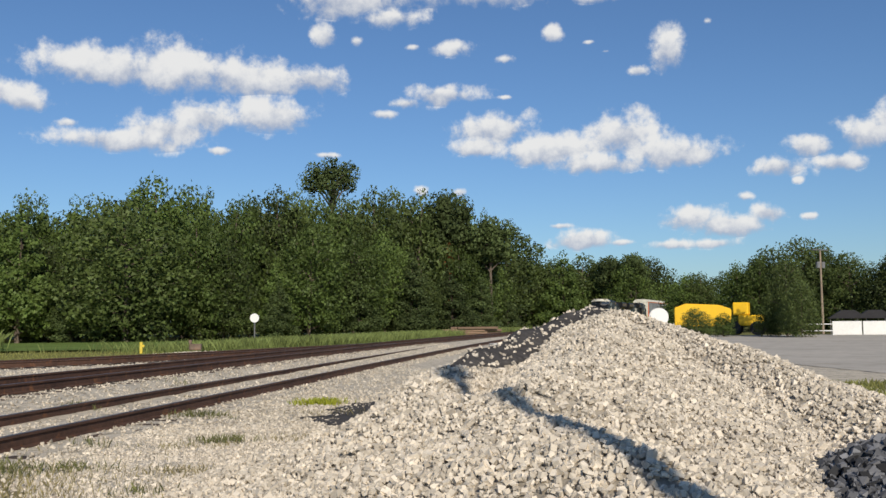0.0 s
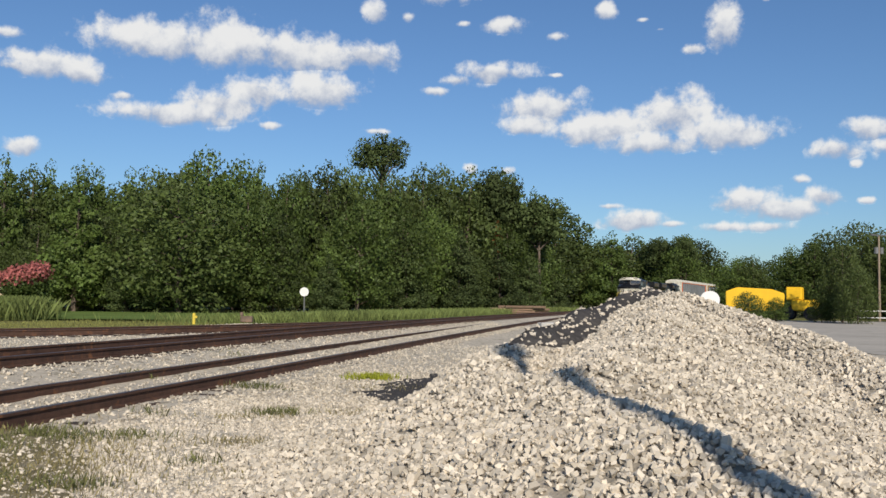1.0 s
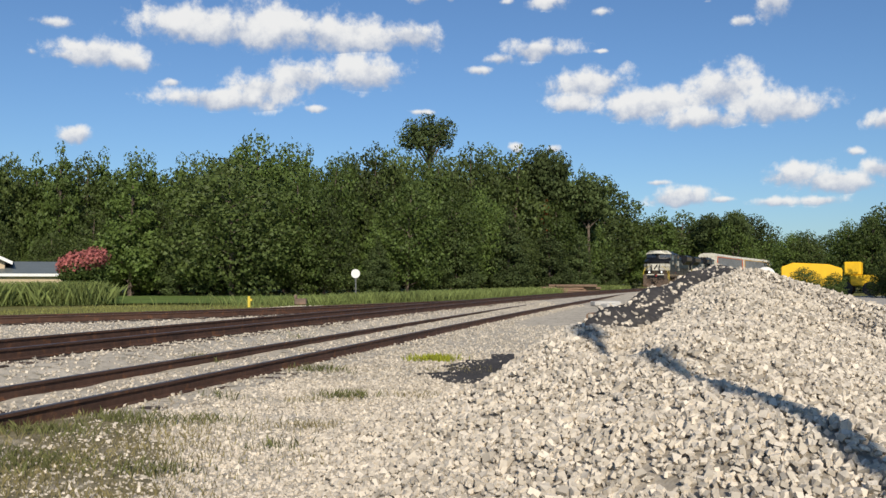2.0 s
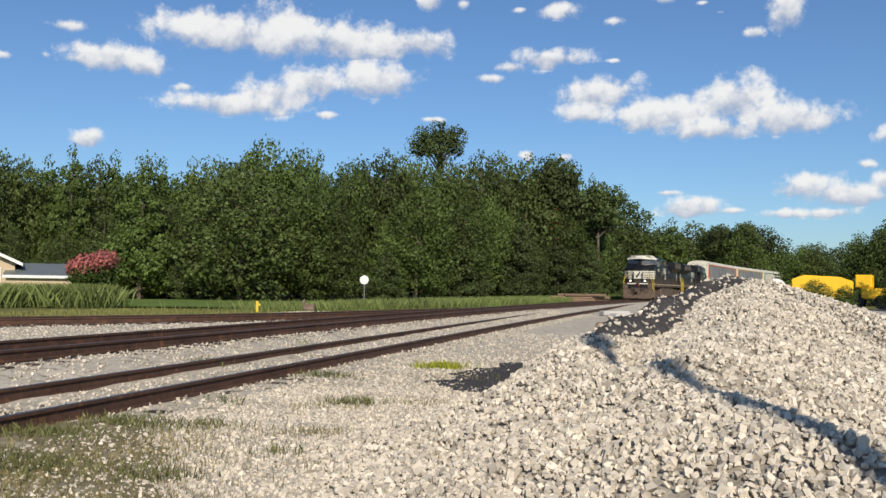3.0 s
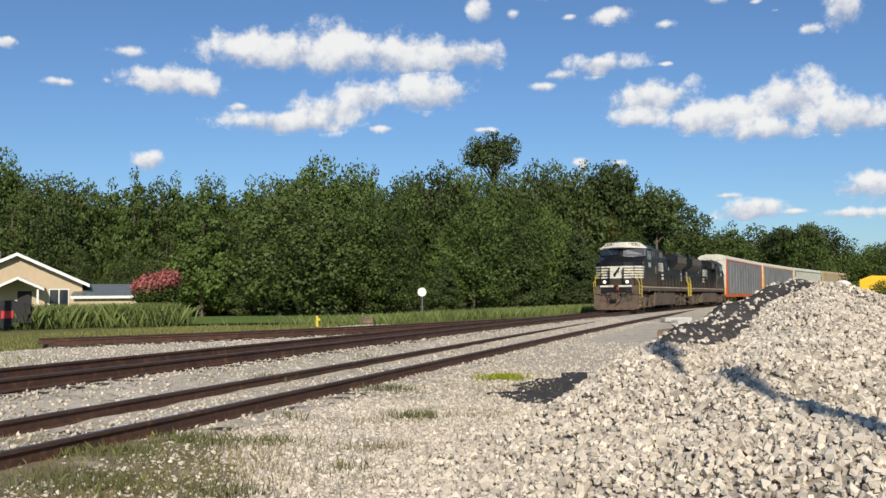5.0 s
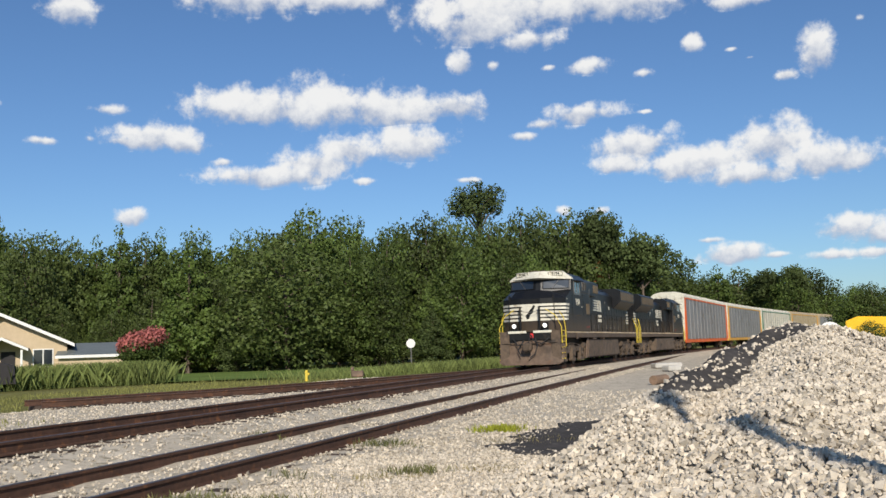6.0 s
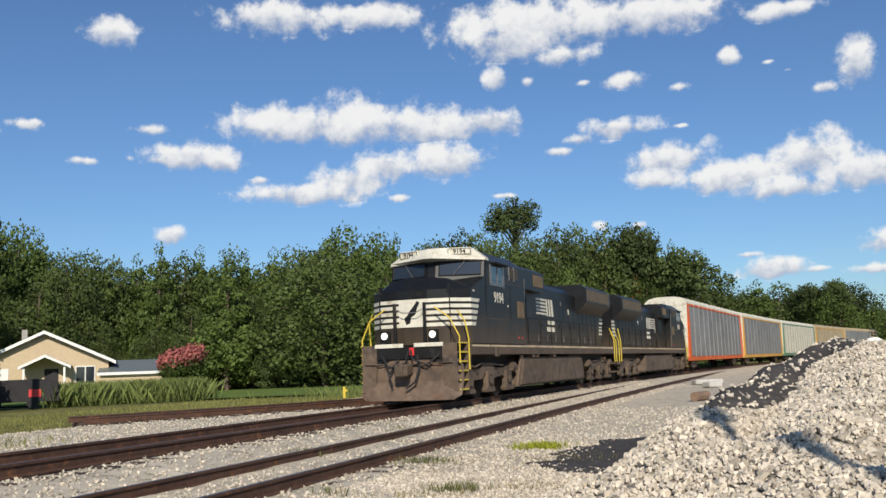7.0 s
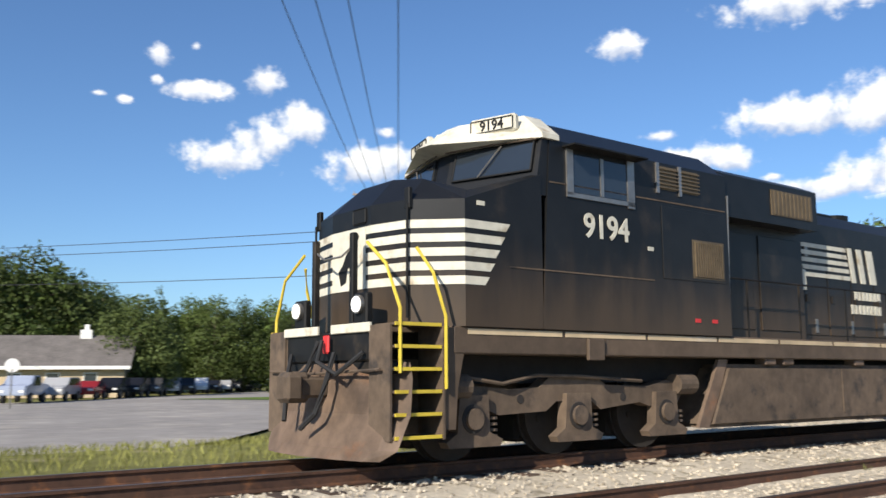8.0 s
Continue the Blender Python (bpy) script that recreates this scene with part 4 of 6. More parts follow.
        tube(bm, [(x, y, 4.49), (x, y, 4.62)], 0.015, 5)
        part("antenna", bm, M_UNDER, an)
    bm = NB()
    tube(bm, [(7.2, -0.6, 4.46), (7.9, -0.6, 4.56), (8.1, 0.2, 4.52)], 0.02, 5)
    P("roof_grab_iron", bm, M_UNDER)
    for s in (-1, 1):
        bm = NB()
        box(bm, 6.66, 7.82, s * 1.503 - 0.006, s * 1.503 + 0.006, 3.40, 3.92)
        w = P("side_window", bm, M_GLASS)
        bm = NB()
        for x0, x1, z0, z1 in ((7.78, 7.90, 3.36, 3.97), (6.58, 6.72, 3.30, 3.97), (7.2, 7.26, 3.4, 3.92), (6.58, 7.9, 3.33, 3.39)):
            box(bm, x0, x1, s * 1.512 - 0.012, s * 1.512 + 0.012, z0, z1)
        part("window_frame", bm, M_STEEL, w)
        bm = NB()
        prism(bm, [(6.5, 3.98), (7.95, 3.98), (7.95, 4.0), (6.5, 4.0)], s * 1.5, s * 1.72)
        part("awning", bm, M_BLACK, w)
        for x0 in (5.62, 5.12):
            bm = NB()
            box(bm, x0 + 0.02, x0 + 0.42, s * 1.503 - 0.006, s * 1.503 + 0.006, 3.66, 4.0)
            for k in range(6):
                box(bm, x0, x0 + 0.42, s * 1.515 - 0.015, s * 1.515 + 0.015, 3.68 + k * 0.055, 3.70 + k * 0.055)
            v = P("louvre", bm, M_GRILLE)
            bm = NB()
            box(bm, x0 + 0.42, x0 + 0.48, s * 1.512 - 0.014, s * 1.512 + 0.014, 3.6, 4.04)
            part("louvre_frame", bm, M_STEEL, v)
        text_part("road_number", number, 0.45, M_WHITE, base, pose(7.15, s * 1.508, 2.97, *(LEFT if s > 0 else RIGHT)), "white road number")
        bm = NB()
        box(bm, 4.54, 6.0, s * 1.503 - 0.008, s * 1.503 + 0.008, 2.38, 3.42, 0.004)
        P("cab_panel", bm, M_BODY)
        bm = NB()
        for k in range(13):
            box(bm, 4.62 + k * 0.053, 4.65 + k * 0.053, s * 1.52 - 0.012, s * 1.52 + 0.012, 2.45, 2.96)
        box(bm, 4.58, 5.34, s * 1.51 - 0.004, s * 1.51 + 0.004, 2.42, 2.99)
        P("side_grille", bm, M_GRILLE, "bronze coloured side grille")
        for x, z in ((9.3, 3.05), (6.2, 2.75), (5.2, 1.78), (4.8, 1.78)):
            bm = NB()
            box(bm, x, x + 0.12, s * 1.504 - 0.004, s * 1.504 + 0.004, z, z + 0.055)
            P("decal", bm, M_RED if z < 2 else M_WHITE)
        for x0, x1, z in ((6.2, 8.9, 2.33), (4.5, 8.2, 3.48)):
            bm = NB()
            box(bm, x0, x1, s * 1.503 - 0.004, s * 1.503 + 0.006, z, z + 0.018)
            P("seam", bm, M_UNDER)
        # hood lettering as plain bars and blocks
        bm = NB()
        for k in range(5):
            z = 2.75 + k * 0.13
            x0 = 0.0 + k * 0.03
            prism(bm, [(x0, z), (x0 + 1.55 - k * 0.0, z), (x0 + 1.58, z + 0.075), (x0 + 0.02, z + 0.075)], s * 1.0 - 0.004, s * 1.0 + 0.010)
        P("hood_emblem", bm, M_WHITE, "white bars and block emblem on the hood")
        for shape in ([(-0.95, 2.72), (-0.72, 2.72), (-0.60, 3.36), (-0.83, 3.36)], [(-0.55, 2.72), (-0.38, 2.72), (-0.26, 3.36), (-0.43, 3.36)], [(-0.2, 2.72), (-0.06, 2.72), (0.06, 3.36), (-0.08, 3.36)]):
            bm = NB()
            prism(bm, shape, s * 1.0 - 0.004, s * 1.0 + 0.010)
            P("emblem_block", bm, M_WHITE)
        for z, n in ((2.40, 7), (2.14, 8)):
            for k in range(n):
                bm = NB()
                box(bm, -1.05 + k * 0.14, -0.955 + k * 0.14, s * 1.0 - 0.004, s * 1.0 + 0.010, z, z + 0.17)
                P("letter_bar", bm, M_WHITE)
        bm = NB()
        for k in range(5):
            z = 2.15 + k * 0.17
            prism(bm, [(-9.69, z), (-8.9 - 0.05 * k, z), (-8.95 - 0.05 * k, z + 0.1), (-9.69, z + 0.1)], s * 1.0 - 0.004, s * 1.0 + 0.010)
        P("rear_stripe", bm, M_WHITE)
        text_part("rear_number", number, 0.30, M_WHITE, base, pose(-8.7, s * 1.006, 3.2, *(LEFT if s > 0 else RIGHT)))
        # walkway handrail with stanchions
        pts = [(4.4, s * 1.42, 2.5), (-9.3, s * 1.42, 2.5)]
        handrail(base, pts, M_BLACK, 0.018)
        for k in range(10):
            bm = NB()
            x = 3.9 - k * 1.45
            tube(bm, [(x, s * 1.42, 1.6), (x, s * 1.42, 2.5)], 0.018, 6)
            P("stanchion", bm, M_BLACK)
        for k in range(8):
            bm = NB()
            x = 1.2 - k * 1.2
            box(bm, x, x + 0.08, s * 1.0 - 0.004, s * 1.0 + 0.012, 1.76, 2.0)
            P("latch", bm, M_STEEL)
        for k, (x, z, w, h) in enumerate(((3.9, 2.9, 0.1, 0.28), (3.0, 2.8, 0.09, 0.2), (2.3, 2.65, 0.12, 0.3), (1.4, 3.1, 0.1, 0.2), (1.5, 2.5, 0.16, 0.36), (-2.2, 3.2, 0.12, 0.16), (-3.4, 2.9, 0.14, 0.2))):
            bm = NB()
            y = 1.125 if x > 1.78 else 0.995
            box(bm, x, x + w, s * y - 0.006, s * y + 0.014, z, z + h, 0.004)
            P("hood_plate", bm, M_STEEL if k % 2 else M_WHITE)
        for x0, x1, z0, z1 in ((3.3, 4.3, 1.75, 3.3), (2.0, 3.1, 1.75, 3.3)):
            bm = NB()
            box(bm, x0, x1, s * 1.128 - 0.012, s * 1.128 + 0.012, z0, z1, 0.006)
            P("locker_door", bm, M_BODY)
        bm = NB()
        tube(bm, [(4.42, s * 1.44, 1.62), (4.42, s * 1.5, 3.75)], 0.02, 6)
        P("cab_grab_rail", bm, M_STEEL)
        # corner steps, front and rear
        for e, x0 in ((1, 9.92), (-1, -9.98)):
            bm = NB()
            if e > 0:
                box(bm, x0, x0 + 0.66, *sorted((s * 1.0, s * 0.98)), 0.3, 1.6)
                sw = P("step_well", bm, M_UNDER)
                for xa, ya in ((x0 - 0.03, 1.48), (x0 + 0.66, 1.42)):
                    bm = NB()
                    box(bm, xa, xa + 0.03, *sorted((s * 1.0, s * ya)), 0.32, 1.6)
                    part("side_plate", bm, M_UNDER, sw)
                for k in range(6):
                    bm = NB()
                    z = 0.34 + k * 0.25
                    box(bm, x0 + 0.01, x0 + 0.65, *sorted((s * 1.06, s * 1.45)), z, z + 0.025)
                    part("step", bm, M_UNDER, sw)
                    bm = NB()
                    box(bm, x0 + 0.01, x0 + 0.65, s * 1.462 - 0.008, s * 1.462 + 0.008, z - 0.005, z + 0.034)
                    part("step_edge", bm, M_YELLOW, sw, "yellow step edge")
                bm = NB()
                prism(bm, [(x0 - 0.40, 1.58), (x0 - 0.03, 1.58), (x0 - 0.03, 0.42), (x0 - 0.20, 0.42), (x0 - 0.24, 0.9)], *sorted((s * 1.40, s * 1.45)))
                P("pilot_side_plate", bm, M_SILL)
                handrail(base, [(x0 - 0.03, s * 1.5, 0.88), (x0 - 0.03, s * 1.5, 1.7), (x0 + 0.12, s * 1.46, 2.2), (x0 + 0.24, s * 1.30, 2.5)], M_YELLOW, 0.021, "yellow grab rail")
                handrail(base, [(x0 + 0.58, s * 1.46, 1.06), (x0 + 0.58, s * 1.46, 1.78), (x0 + 0.60, s * 1.2, 2.3), (x0 + 0.56, s * 0.75, 2.6)], M_YELLOW, 0.021, "yellow grab rail")
            else:
                bm.free()
                for z0, z1 in ((0.4, 0.46), (0.8, 0.86), (1.2, 1.6)):
                    bm = NB()
                    box(bm, x0 - 0.5, x0, s * 1.0, s * 1.45, z0, z1)
                    P("rear_step", bm, M_UNDER)
                handrail(base, [(x0, s * 1.46, 0.9), (x0, s * 1.46, 1.9), (x0 + 0.2, s * 1.3, 2.5)], M_YELLOW, 0.024)
                handrail(base, [(x0 - 0.45, s * 1.46, 0.9), (x0 - 0.45, s * 1.46, 1.9), (x0 - 0.25, s * 1.2, 2.5)], M_YELLOW, 0.024)
    # pilot, platform and front fittings
    bm = NB()
    rows = []
    for z, bow, half in ((0.10, 0.30, 1.30), (0.22, 0.20, 1.50), (0.6, 0.04, 1.52), (1.0, 0.0, 1.50), (1.18, -0.02, 1.42)):
        rows.append([(10.52 + bow + 0.10 * (1 - abs(t)) - 0.16 * max(abs(t) - 0.75, 0) * 4, t * half, z) for t in (-1, -0.85, -0.5, 0, 0.5, 0.85, 1)])
    front = [[Vector(p) for p in r] for r in rows]
    grid = [[bm.verts.new(p) for p in r] for r in front]
    for a, b in zip(grid, grid[1:]):
        for i in range(6):
            bm.faces.new((a[i], a[i + 1], b[i + 1], b[i]))
    bmesh.ops.solidify(bm, geom=bm.faces[:], thickness=0.05)
    P("snow_plow", bm, M_PLOW, "rust stained steel pilot plow")
    bm = NB()
    box(bm, 9.75, 10.58, -1.0, 1.0, 1.2, 1.56, 0.02)
    box(bm, 10.3, 10.56, -1.35, 1.35, 1.05, 1.2, 0.02)
    P("front_platform", bm, M_BLACK)
    bm = NB()
    box(bm, 10.58, 10.62, -1.02, -0.16, 1.53, 1.64, 0.008)
    box(bm, 10.58, 10.62, 0.16, 1.02, 1.53, 1.64, 0.008)
    P("platform_lip", bm, M_WHITE, "white anticlimber lip")
    bm = NB()
    box(bm, 10.4, 11.0, -0.13, 0.13, 0.78, 1.02, 0.03)
    box(bm, 10.85, 11.15, -0.22, 0.12, 0.72, 1.08, 0.05)
    box(bm, 11.0, 11.2, 0.06, 0.2, 0.75, 1.05, 0.03)
    P("coupler", bm, M_UNDER)
    bm = NB()
    tube(bm, [(10.62, 0.25, 1.3), (10.8, 0.4, 1.0), (10.9, 0.3, 0.6), (10.95, 0.05, 0.42)], 0.032, 6)
    P("air_hose", bm, M_RUBBER)
    bm = NB()
    tube(bm, [(10.62, -0.8, 1.3), (10.85, -0.5, 0.98), (10.85, 0.0, 1.1), (10.72, 0.05, 1.45)], 0.028, 6)
    P("air_hose", bm, M_RUBBER)
    bm = NB()
    tube(bm, [(10.62, 0.9, 1.3), (10.8, 0.6, 1.05), (10.82, 0.2, 1.2), (10.7, 0.1, 1.45)], 0.028, 6)
    P("air_hose", bm, M_RUBBER)
    bm = NB()
    tube(bm, [(10.62, -0.3, 1.2), (10.85, -0.5, 0.8), (10.95, -0.35, 0.5)], 0.03, 6)
    P("air_hose", bm, M_RUBBER)
    bm = NB()
    tube(bm, [(10.66, -1.3, 1.1), (10.7, 0, 1.06), (10.66, 1.3, 1.1)], 0.018, 6)
    P("uncoupling_lever", bm, M_UNDER)
    for y in (-0.72, 0.72):
        bm = NB()
        box(bm, 10.46, 10.56, y - 0.14, y + 0.14, 1.6, 2.0, 0.02)
        d = P("ditch_light", bm, M_BLACK)
        bm = NB()
        disc(bm, (10.58, y, 1.86), (1, 0, 0), 0.11, 0.06, 18)
        part("bezel", bm, M_STEEL, d)
        bm = NB()
        disc(bm, (10.612, y, 1.86), (1, 0, 0), 0.09, 0.02, 18)
        part("lens", bm, M_LENS, d, "lit headlamp lens")
    for y in (-0.45, 0.45):
        bm = NB()
        box(bm, 10.44, 10.52, y - 0.04, y + 0.04, 1.6, 2.75, 0.01)
        P("end_post", bm, M_BLACK)
    bm = NB()
    tube(bm, [(10.48, -0.45, 2.6), (10.5, -0.2, 2.48), (10.5, 0.2, 2.48), (10.48, 0.45, 2.6)], 0.014, 5)
    P("safety_chain", bm, M_STEEL)
    bm = NB()
    box(bm, 10.63, 10.66, 0.04, 0.18, 1.30, 1.52, 0.02)
    P("red_flag_marker", bm, M_RED, "small red marker")
    bm = NB()
    tank = [(-3.6, 1.19), (-4.0, 0.26), (4.95, 0.26), (4.45, 1.19)]
    prism(bm, tank, -1.4, 1.4)
    bmesh.ops.bevel(bm, geom=bm.edges[:], offset=0.06, segments=2, affect="EDGES")
    P("fuel_tank", bm, M_UNDER)
    for s in (-1, 1):
        bm = NB()
        prism(bm, [(4.40, 1.26), (4.62, 1.26), (4.78, 0.95), (5.02, 0.55), (5.16, 0.27), (4.92, 0.27), (4.66, 0.70)], *sorted((s * 1.30, s * 1.36)))
        P("tank_bracket", bm, M_PLOW, "rust brown end bracket of the fuel tank")
        for x in (-1.4, 1.2):
            bm = NB()
            box(bm, x, x + 0.05, *sorted((s * 1.39, s * 1.412)), 0.40, 1.12)
            P("tank_strap", bm, M_UNDER)
    bm = NB()
    for x in (3.2, 2.7, 0.5):
        box(bm, x, x + 0.3, 1.2, 1.42, 1.18, 1.3, 0.02)
    P("fuel_filler", bm, M_PLOW)
    wheels = loco_truck(base, 7.55, False) + loco_truck(base, -7.55, True)
    return base, wheels


def autorack(name, label, end_mat, panel_mat, roof_mat):
    base = empty(name, label, "railroad car", "enclosed car carriers of the freight train")
    P = lambda n, bm, mat, lab="": part(n, bm, mat, base, lab)
    h, w = 13.6, 1.5
    bm = NB()
    box(bm, -h, h, -1.42, 1.42, 0.72, 1.06, 0.02)
    P("underframe", bm, end_mat)
    for s in (-1, 1):
        bm = NB()
        for k in range(13):
            x = -12.9 + k * 1.985
            box(bm, x, x + 1.93, s * 1.44 - 0.012, s * 1.44 + 0.012, 1.06, 4.66)
            for j in range(9):
                z = 1.2 + j * 0.385
                box(bm, x + 0.03, x + 1.9, s * 1.46 - 0.012, s * 1.46 + 0.012, z, z + 0.2)
        P("side_screen", bm, panel_mat, "perforated steel side screen panels")
        for k in range(14):
            bm = NB()
            x = -12.93 + k * 1.985
            box(bm, x - 0.05, x + 0.05, s * 1.47 - 0.03, s * 1.47 + 0.03, 1.0, 4.68)
            P("side_post", bm, end_mat if k in (0, 13) else panel_mat)
        bm = NB()
        box(bm, -h, h, s * 1.45 - 0.05, s * 1.45 + 0.05, 4.64, 4.78)
        P("top_rail", bm, end_mat)
        for e in (-1, 1):
            bm = NB()
            xs = sorted((e * 12.95, e * 13.55))
            box(bm, *xs, s * 1.44 - 0.05, s * 1.44 + 0.05, 0.9, 4.7, 0.02)
            P("corner_panel", bm, end_mat)
            bm = NB()
            for j in range(8):
                box(bm, e * 13.3 - 0.2, e * 13.3 + 0.2, s * 1.52 - 0.012, s * 1.52 + 0.012, 1.1 + j * 0.4, 1.13 + j * 0.4)
            for x in (e * 13.3 - 0.2, e * 13.3 + 0.2):
                tube(bm, [(x, s * 1.52, 1.0), (x, s * 1.52, 4.1)], 0.016, 5)
            P("ladder", bm, end_mat)
    bm = NB()
    arch = [(-1.5, 4.7), (-1.47, 4.92), (-1.2, 5.16), (-0.6, 5.3), (0.6, 5.3), (1.2, 5.16), (1.47, 4.92), (1.5, 4.7)]
    loft(bm, [[(x, y, z) for y, z in arch] for x in (-h, h)])
    for k in range(14):
        x = -12.9 + k * 1.985
        loft(bm, [[(x + d, y * 1.012, z + 0.025) for y, z in arch] for d in (-0.05, 0.05)])
    P("roof", bm, roof_mat, "curved steel roof")
    for e in (-1, 1):
        bm = NB()
        loft(bm, [[(e * (h - 0.05 + d), y, z) for y, z in [(-1.38, 1.0), *arch, (1.38, 1.0)]] for d in (0.0, 0.06)])
        for y in (-0.7, 0.0, 0.7):
            box(bm, e * (h + 0.04) - 0.04, e * (h + 0.04) + 0.04, y - 0.04, y + 0.04, 1.0, 5.0)
        P("end_door", bm, roof_mat)
        bm = NB()
        box(bm, *sorted((e * h, e * (h + 0.72))), -0.12, 0.12, 0.75, 1.0)
        P("coupler", bm, M_UNDER)
    wheels = []
    for x in (-10.2, 10.2):
        truck = new("truck")
        truck.parent, truck.matrix_basis = base, pose(x, 0, 0)
        for s in (-1, 1):
            bm = NB()
            prism(bm, [(-1.2, 0.35), (-0.8, 0.30), (-0.35, 0.22), (0.35, 0.22), (0.8, 0.30), (1.2, 0.35), (1.2, 0.58), (0.6, 0.72), (-0.6, 0.72), (-1.2, 0.58)], s * 0.95, s * 1.12)
            part("side_frame", bm, M_UNDER, truck)
        for a in (-0.88, 0.88):
            wheels.append(wheelset(truck, a, 0.43))
    return base, wheels


loco_a, wheels_a = locomotive("diesel_locomotive", "black wide-nose diesel locomotive with cream white nose stripes and dusty underframe", "9194")
loco_b, wheels_b = locomotive("diesel_locomotive", "black diesel locomotive coupled hood first behind the leading one", "4135")
RACKS = [(M_ORANGE, M_GALV, M_WHITE, "enclosed car carrier with orange ends, grey screens and white roof"),
         (M_AMBER, M_GALV, M_WHITE, "enclosed car carrier with amber ends and dull grey screens"),
         (M_GREEN_RACK, M_WHITE, M_WHITE, "enclosed car carrier with green ends and pale screens"),
         (M_AMBER, M_TAN, M_TAN, "enclosed car carrier with amber ends and tan screens"),
         (M_TAN, M_GALV, M_TAN, "enclosed car carrier with tan ends and grey screens"),
         (M_AMBER, M_GALV, M_GALV, "enclosed car carrier with amber ends and weathered grey roof"),
         (M_ORANGE, M_GALV, M_WHITE, "enclosed car carrier with orange ends, grey screens and white roof"),
         (M_TAN, M_TAN, M_WHITE, "enclosed car carrier with tan ends and tan screens")]
racks = []
for e_mat, p_mat, r_mat, text in RACKS:
    racks.append(autorack("car_carrier", text, e_mat, p_mat, r_mat))


# ---- trees ----


def leaf_cloud(rng, clumps, count, size, flat=0.55):
    """Small leaf sprays over the shells of the clumps. clumps: rows of x, y, z, rx, rz."""
    clumps = np.asarray(clumps)
    weight = clumps[:, 3] ** 2
    pick = rng.choice(len(clumps), count, p=weight / weight.sum())
    d = rng.normal(size=(count, 3))
    d /= np.linalg.norm(d, axis=1)[:, None]
    r = rng.uniform(0.5, 1.04, (count, 1)) + 0.05 * rng.normal(size=(count, 1))
    c = clumps[pick]
    p = c[:, :3] + d * r * np.stack([c[:, 3], c[:, 3], c[:, 4]], 1)
    n = d + rng.normal(size=(count, 3)) * flat
    n /= np.linalg.norm(n, axis=1)[:, None]
    a = np.cross(n, rng.normal(size=(count, 3)))
    a /= np.linalg.norm(a, axis=1)[:, None]
    b = np.cross(n, a)
    s = size * rng.uniform(0.6, 1.35, (count, 1))
    tri = np.stack([p - a * s * 0.85, p + a * s * 0.85 + n * s * 0.25, p + b * s * 1.45], 1)
    return tri.reshape(-1, 3), np.arange(count * 3).reshape(-1, 3)


def tree(name, label, seed, height, width, leaf, style, count=5200, size=0.30):
    """A tapered trunk with limbs and a crown of leaf sprays; height and width in metres."""
    rng = np.random.default_rng(seed)
    base = empty(name, label, "tree", "trees of the wood")
    bm = NB()
    lean = rng.normal(size=2) * 0.03 * height
    axis = [(lean[0] * t * t, lean[1] * t * t, height * 0.93 * t) for t in np.linspace(0, 1, 6)]
    tube(bm, axis, 0.018 * height, 7, 0.004 * height)
    clumps = []
    limbs = 17
    for k in range(limbs):
        f = (0.10 + 0.84 * k / limbs) if style in ("round", "cone") else ((0.66 if style == "tuft" else 0.90) + (0.32 if style == "tuft" else 0.12) * k / limbs)
        a = k * 2.4 + rng.uniform(-0.4, 0.4)
        if style == "round":
            reach = width * 0.5 * math.sin(math.pi * min(0.26 + f * 0.68, 0.97)) ** 0.7
        elif style == "cone":
            reach = width * 0.52 * (1.12 - f)
        else:
            reach = width * 0.42 * rng.uniform(0.5, 1.0)
        z0 = height * f * 0.86
        x0, y0 = lean[0] * f * f, lean[1] * f * f
        tip = (x0 + math.cos(a) * reach * 0.75, y0 + math.sin(a) * reach * 0.75, min(z0 + height * 0.07, height * 0.95))
        tube(bm, [(x0, y0, z0 * 0.93), ((x0 + tip[0]) / 2, (y0 + tip[1]) / 2, (z0 + tip[2]) / 2), tip], 0.007 * height, 5, 0.002 * height)
        rx = (reach * rng.uniform(0.30, 0.55) + 0.05 * width) * (0.8 if style == "umbrella" else 1.0)
        clumps.append((*tip, rx, rx * rng.uniform(0.6, 0.85)))
        b = a + rng.uniform(0.7, 1.3)
        clumps.append((x0 + math.cos(b) * reach * 0.5, y0 + math.sin(b) * reach * 0.5, z0 + rng.uniform(-0.05, 0.08) * height, rx * 0.8, rx * 0.55))
        b = a - rng.uniform(0.5, 1.1)
        clumps.append((x0 + math.cos(b) * reach * 0.95, y0 + math.sin(b) * reach * 0.95, z0 + rng.uniform(-0.06, 0.1) * height, rx * 0.5, rx * 0.38))
    if style != "umbrella":
        clumps.append((lean[0], lean[1], height * 0.90, width * (0.10 if style == "cone" else 0.2), height * 0.09))
    part("trunk", bm, M_BARK, base)
    v, f = leaf_cloud(rng, clumps, count, size)
    keep = v[:, 2].reshape(-1, 3).min(1) > 0.05
    v[:, 2] *= height / np.quantile(v[:, 2], 0.996)
    crown = new("crown", mesh_from_arrays("crown", v, f[keep], leaf))
    crown.parent = base
    return base


def place(az, dist, z=0.0, turn=0.0, scale=1.0, tall=1.0):
    a = radians(az)
    return pose(-math.sin(a) * dist, math.cos(a) * dist, z, 0, 0, turn) @ Matrix.Diagonal((scale, scale, tall, 1))


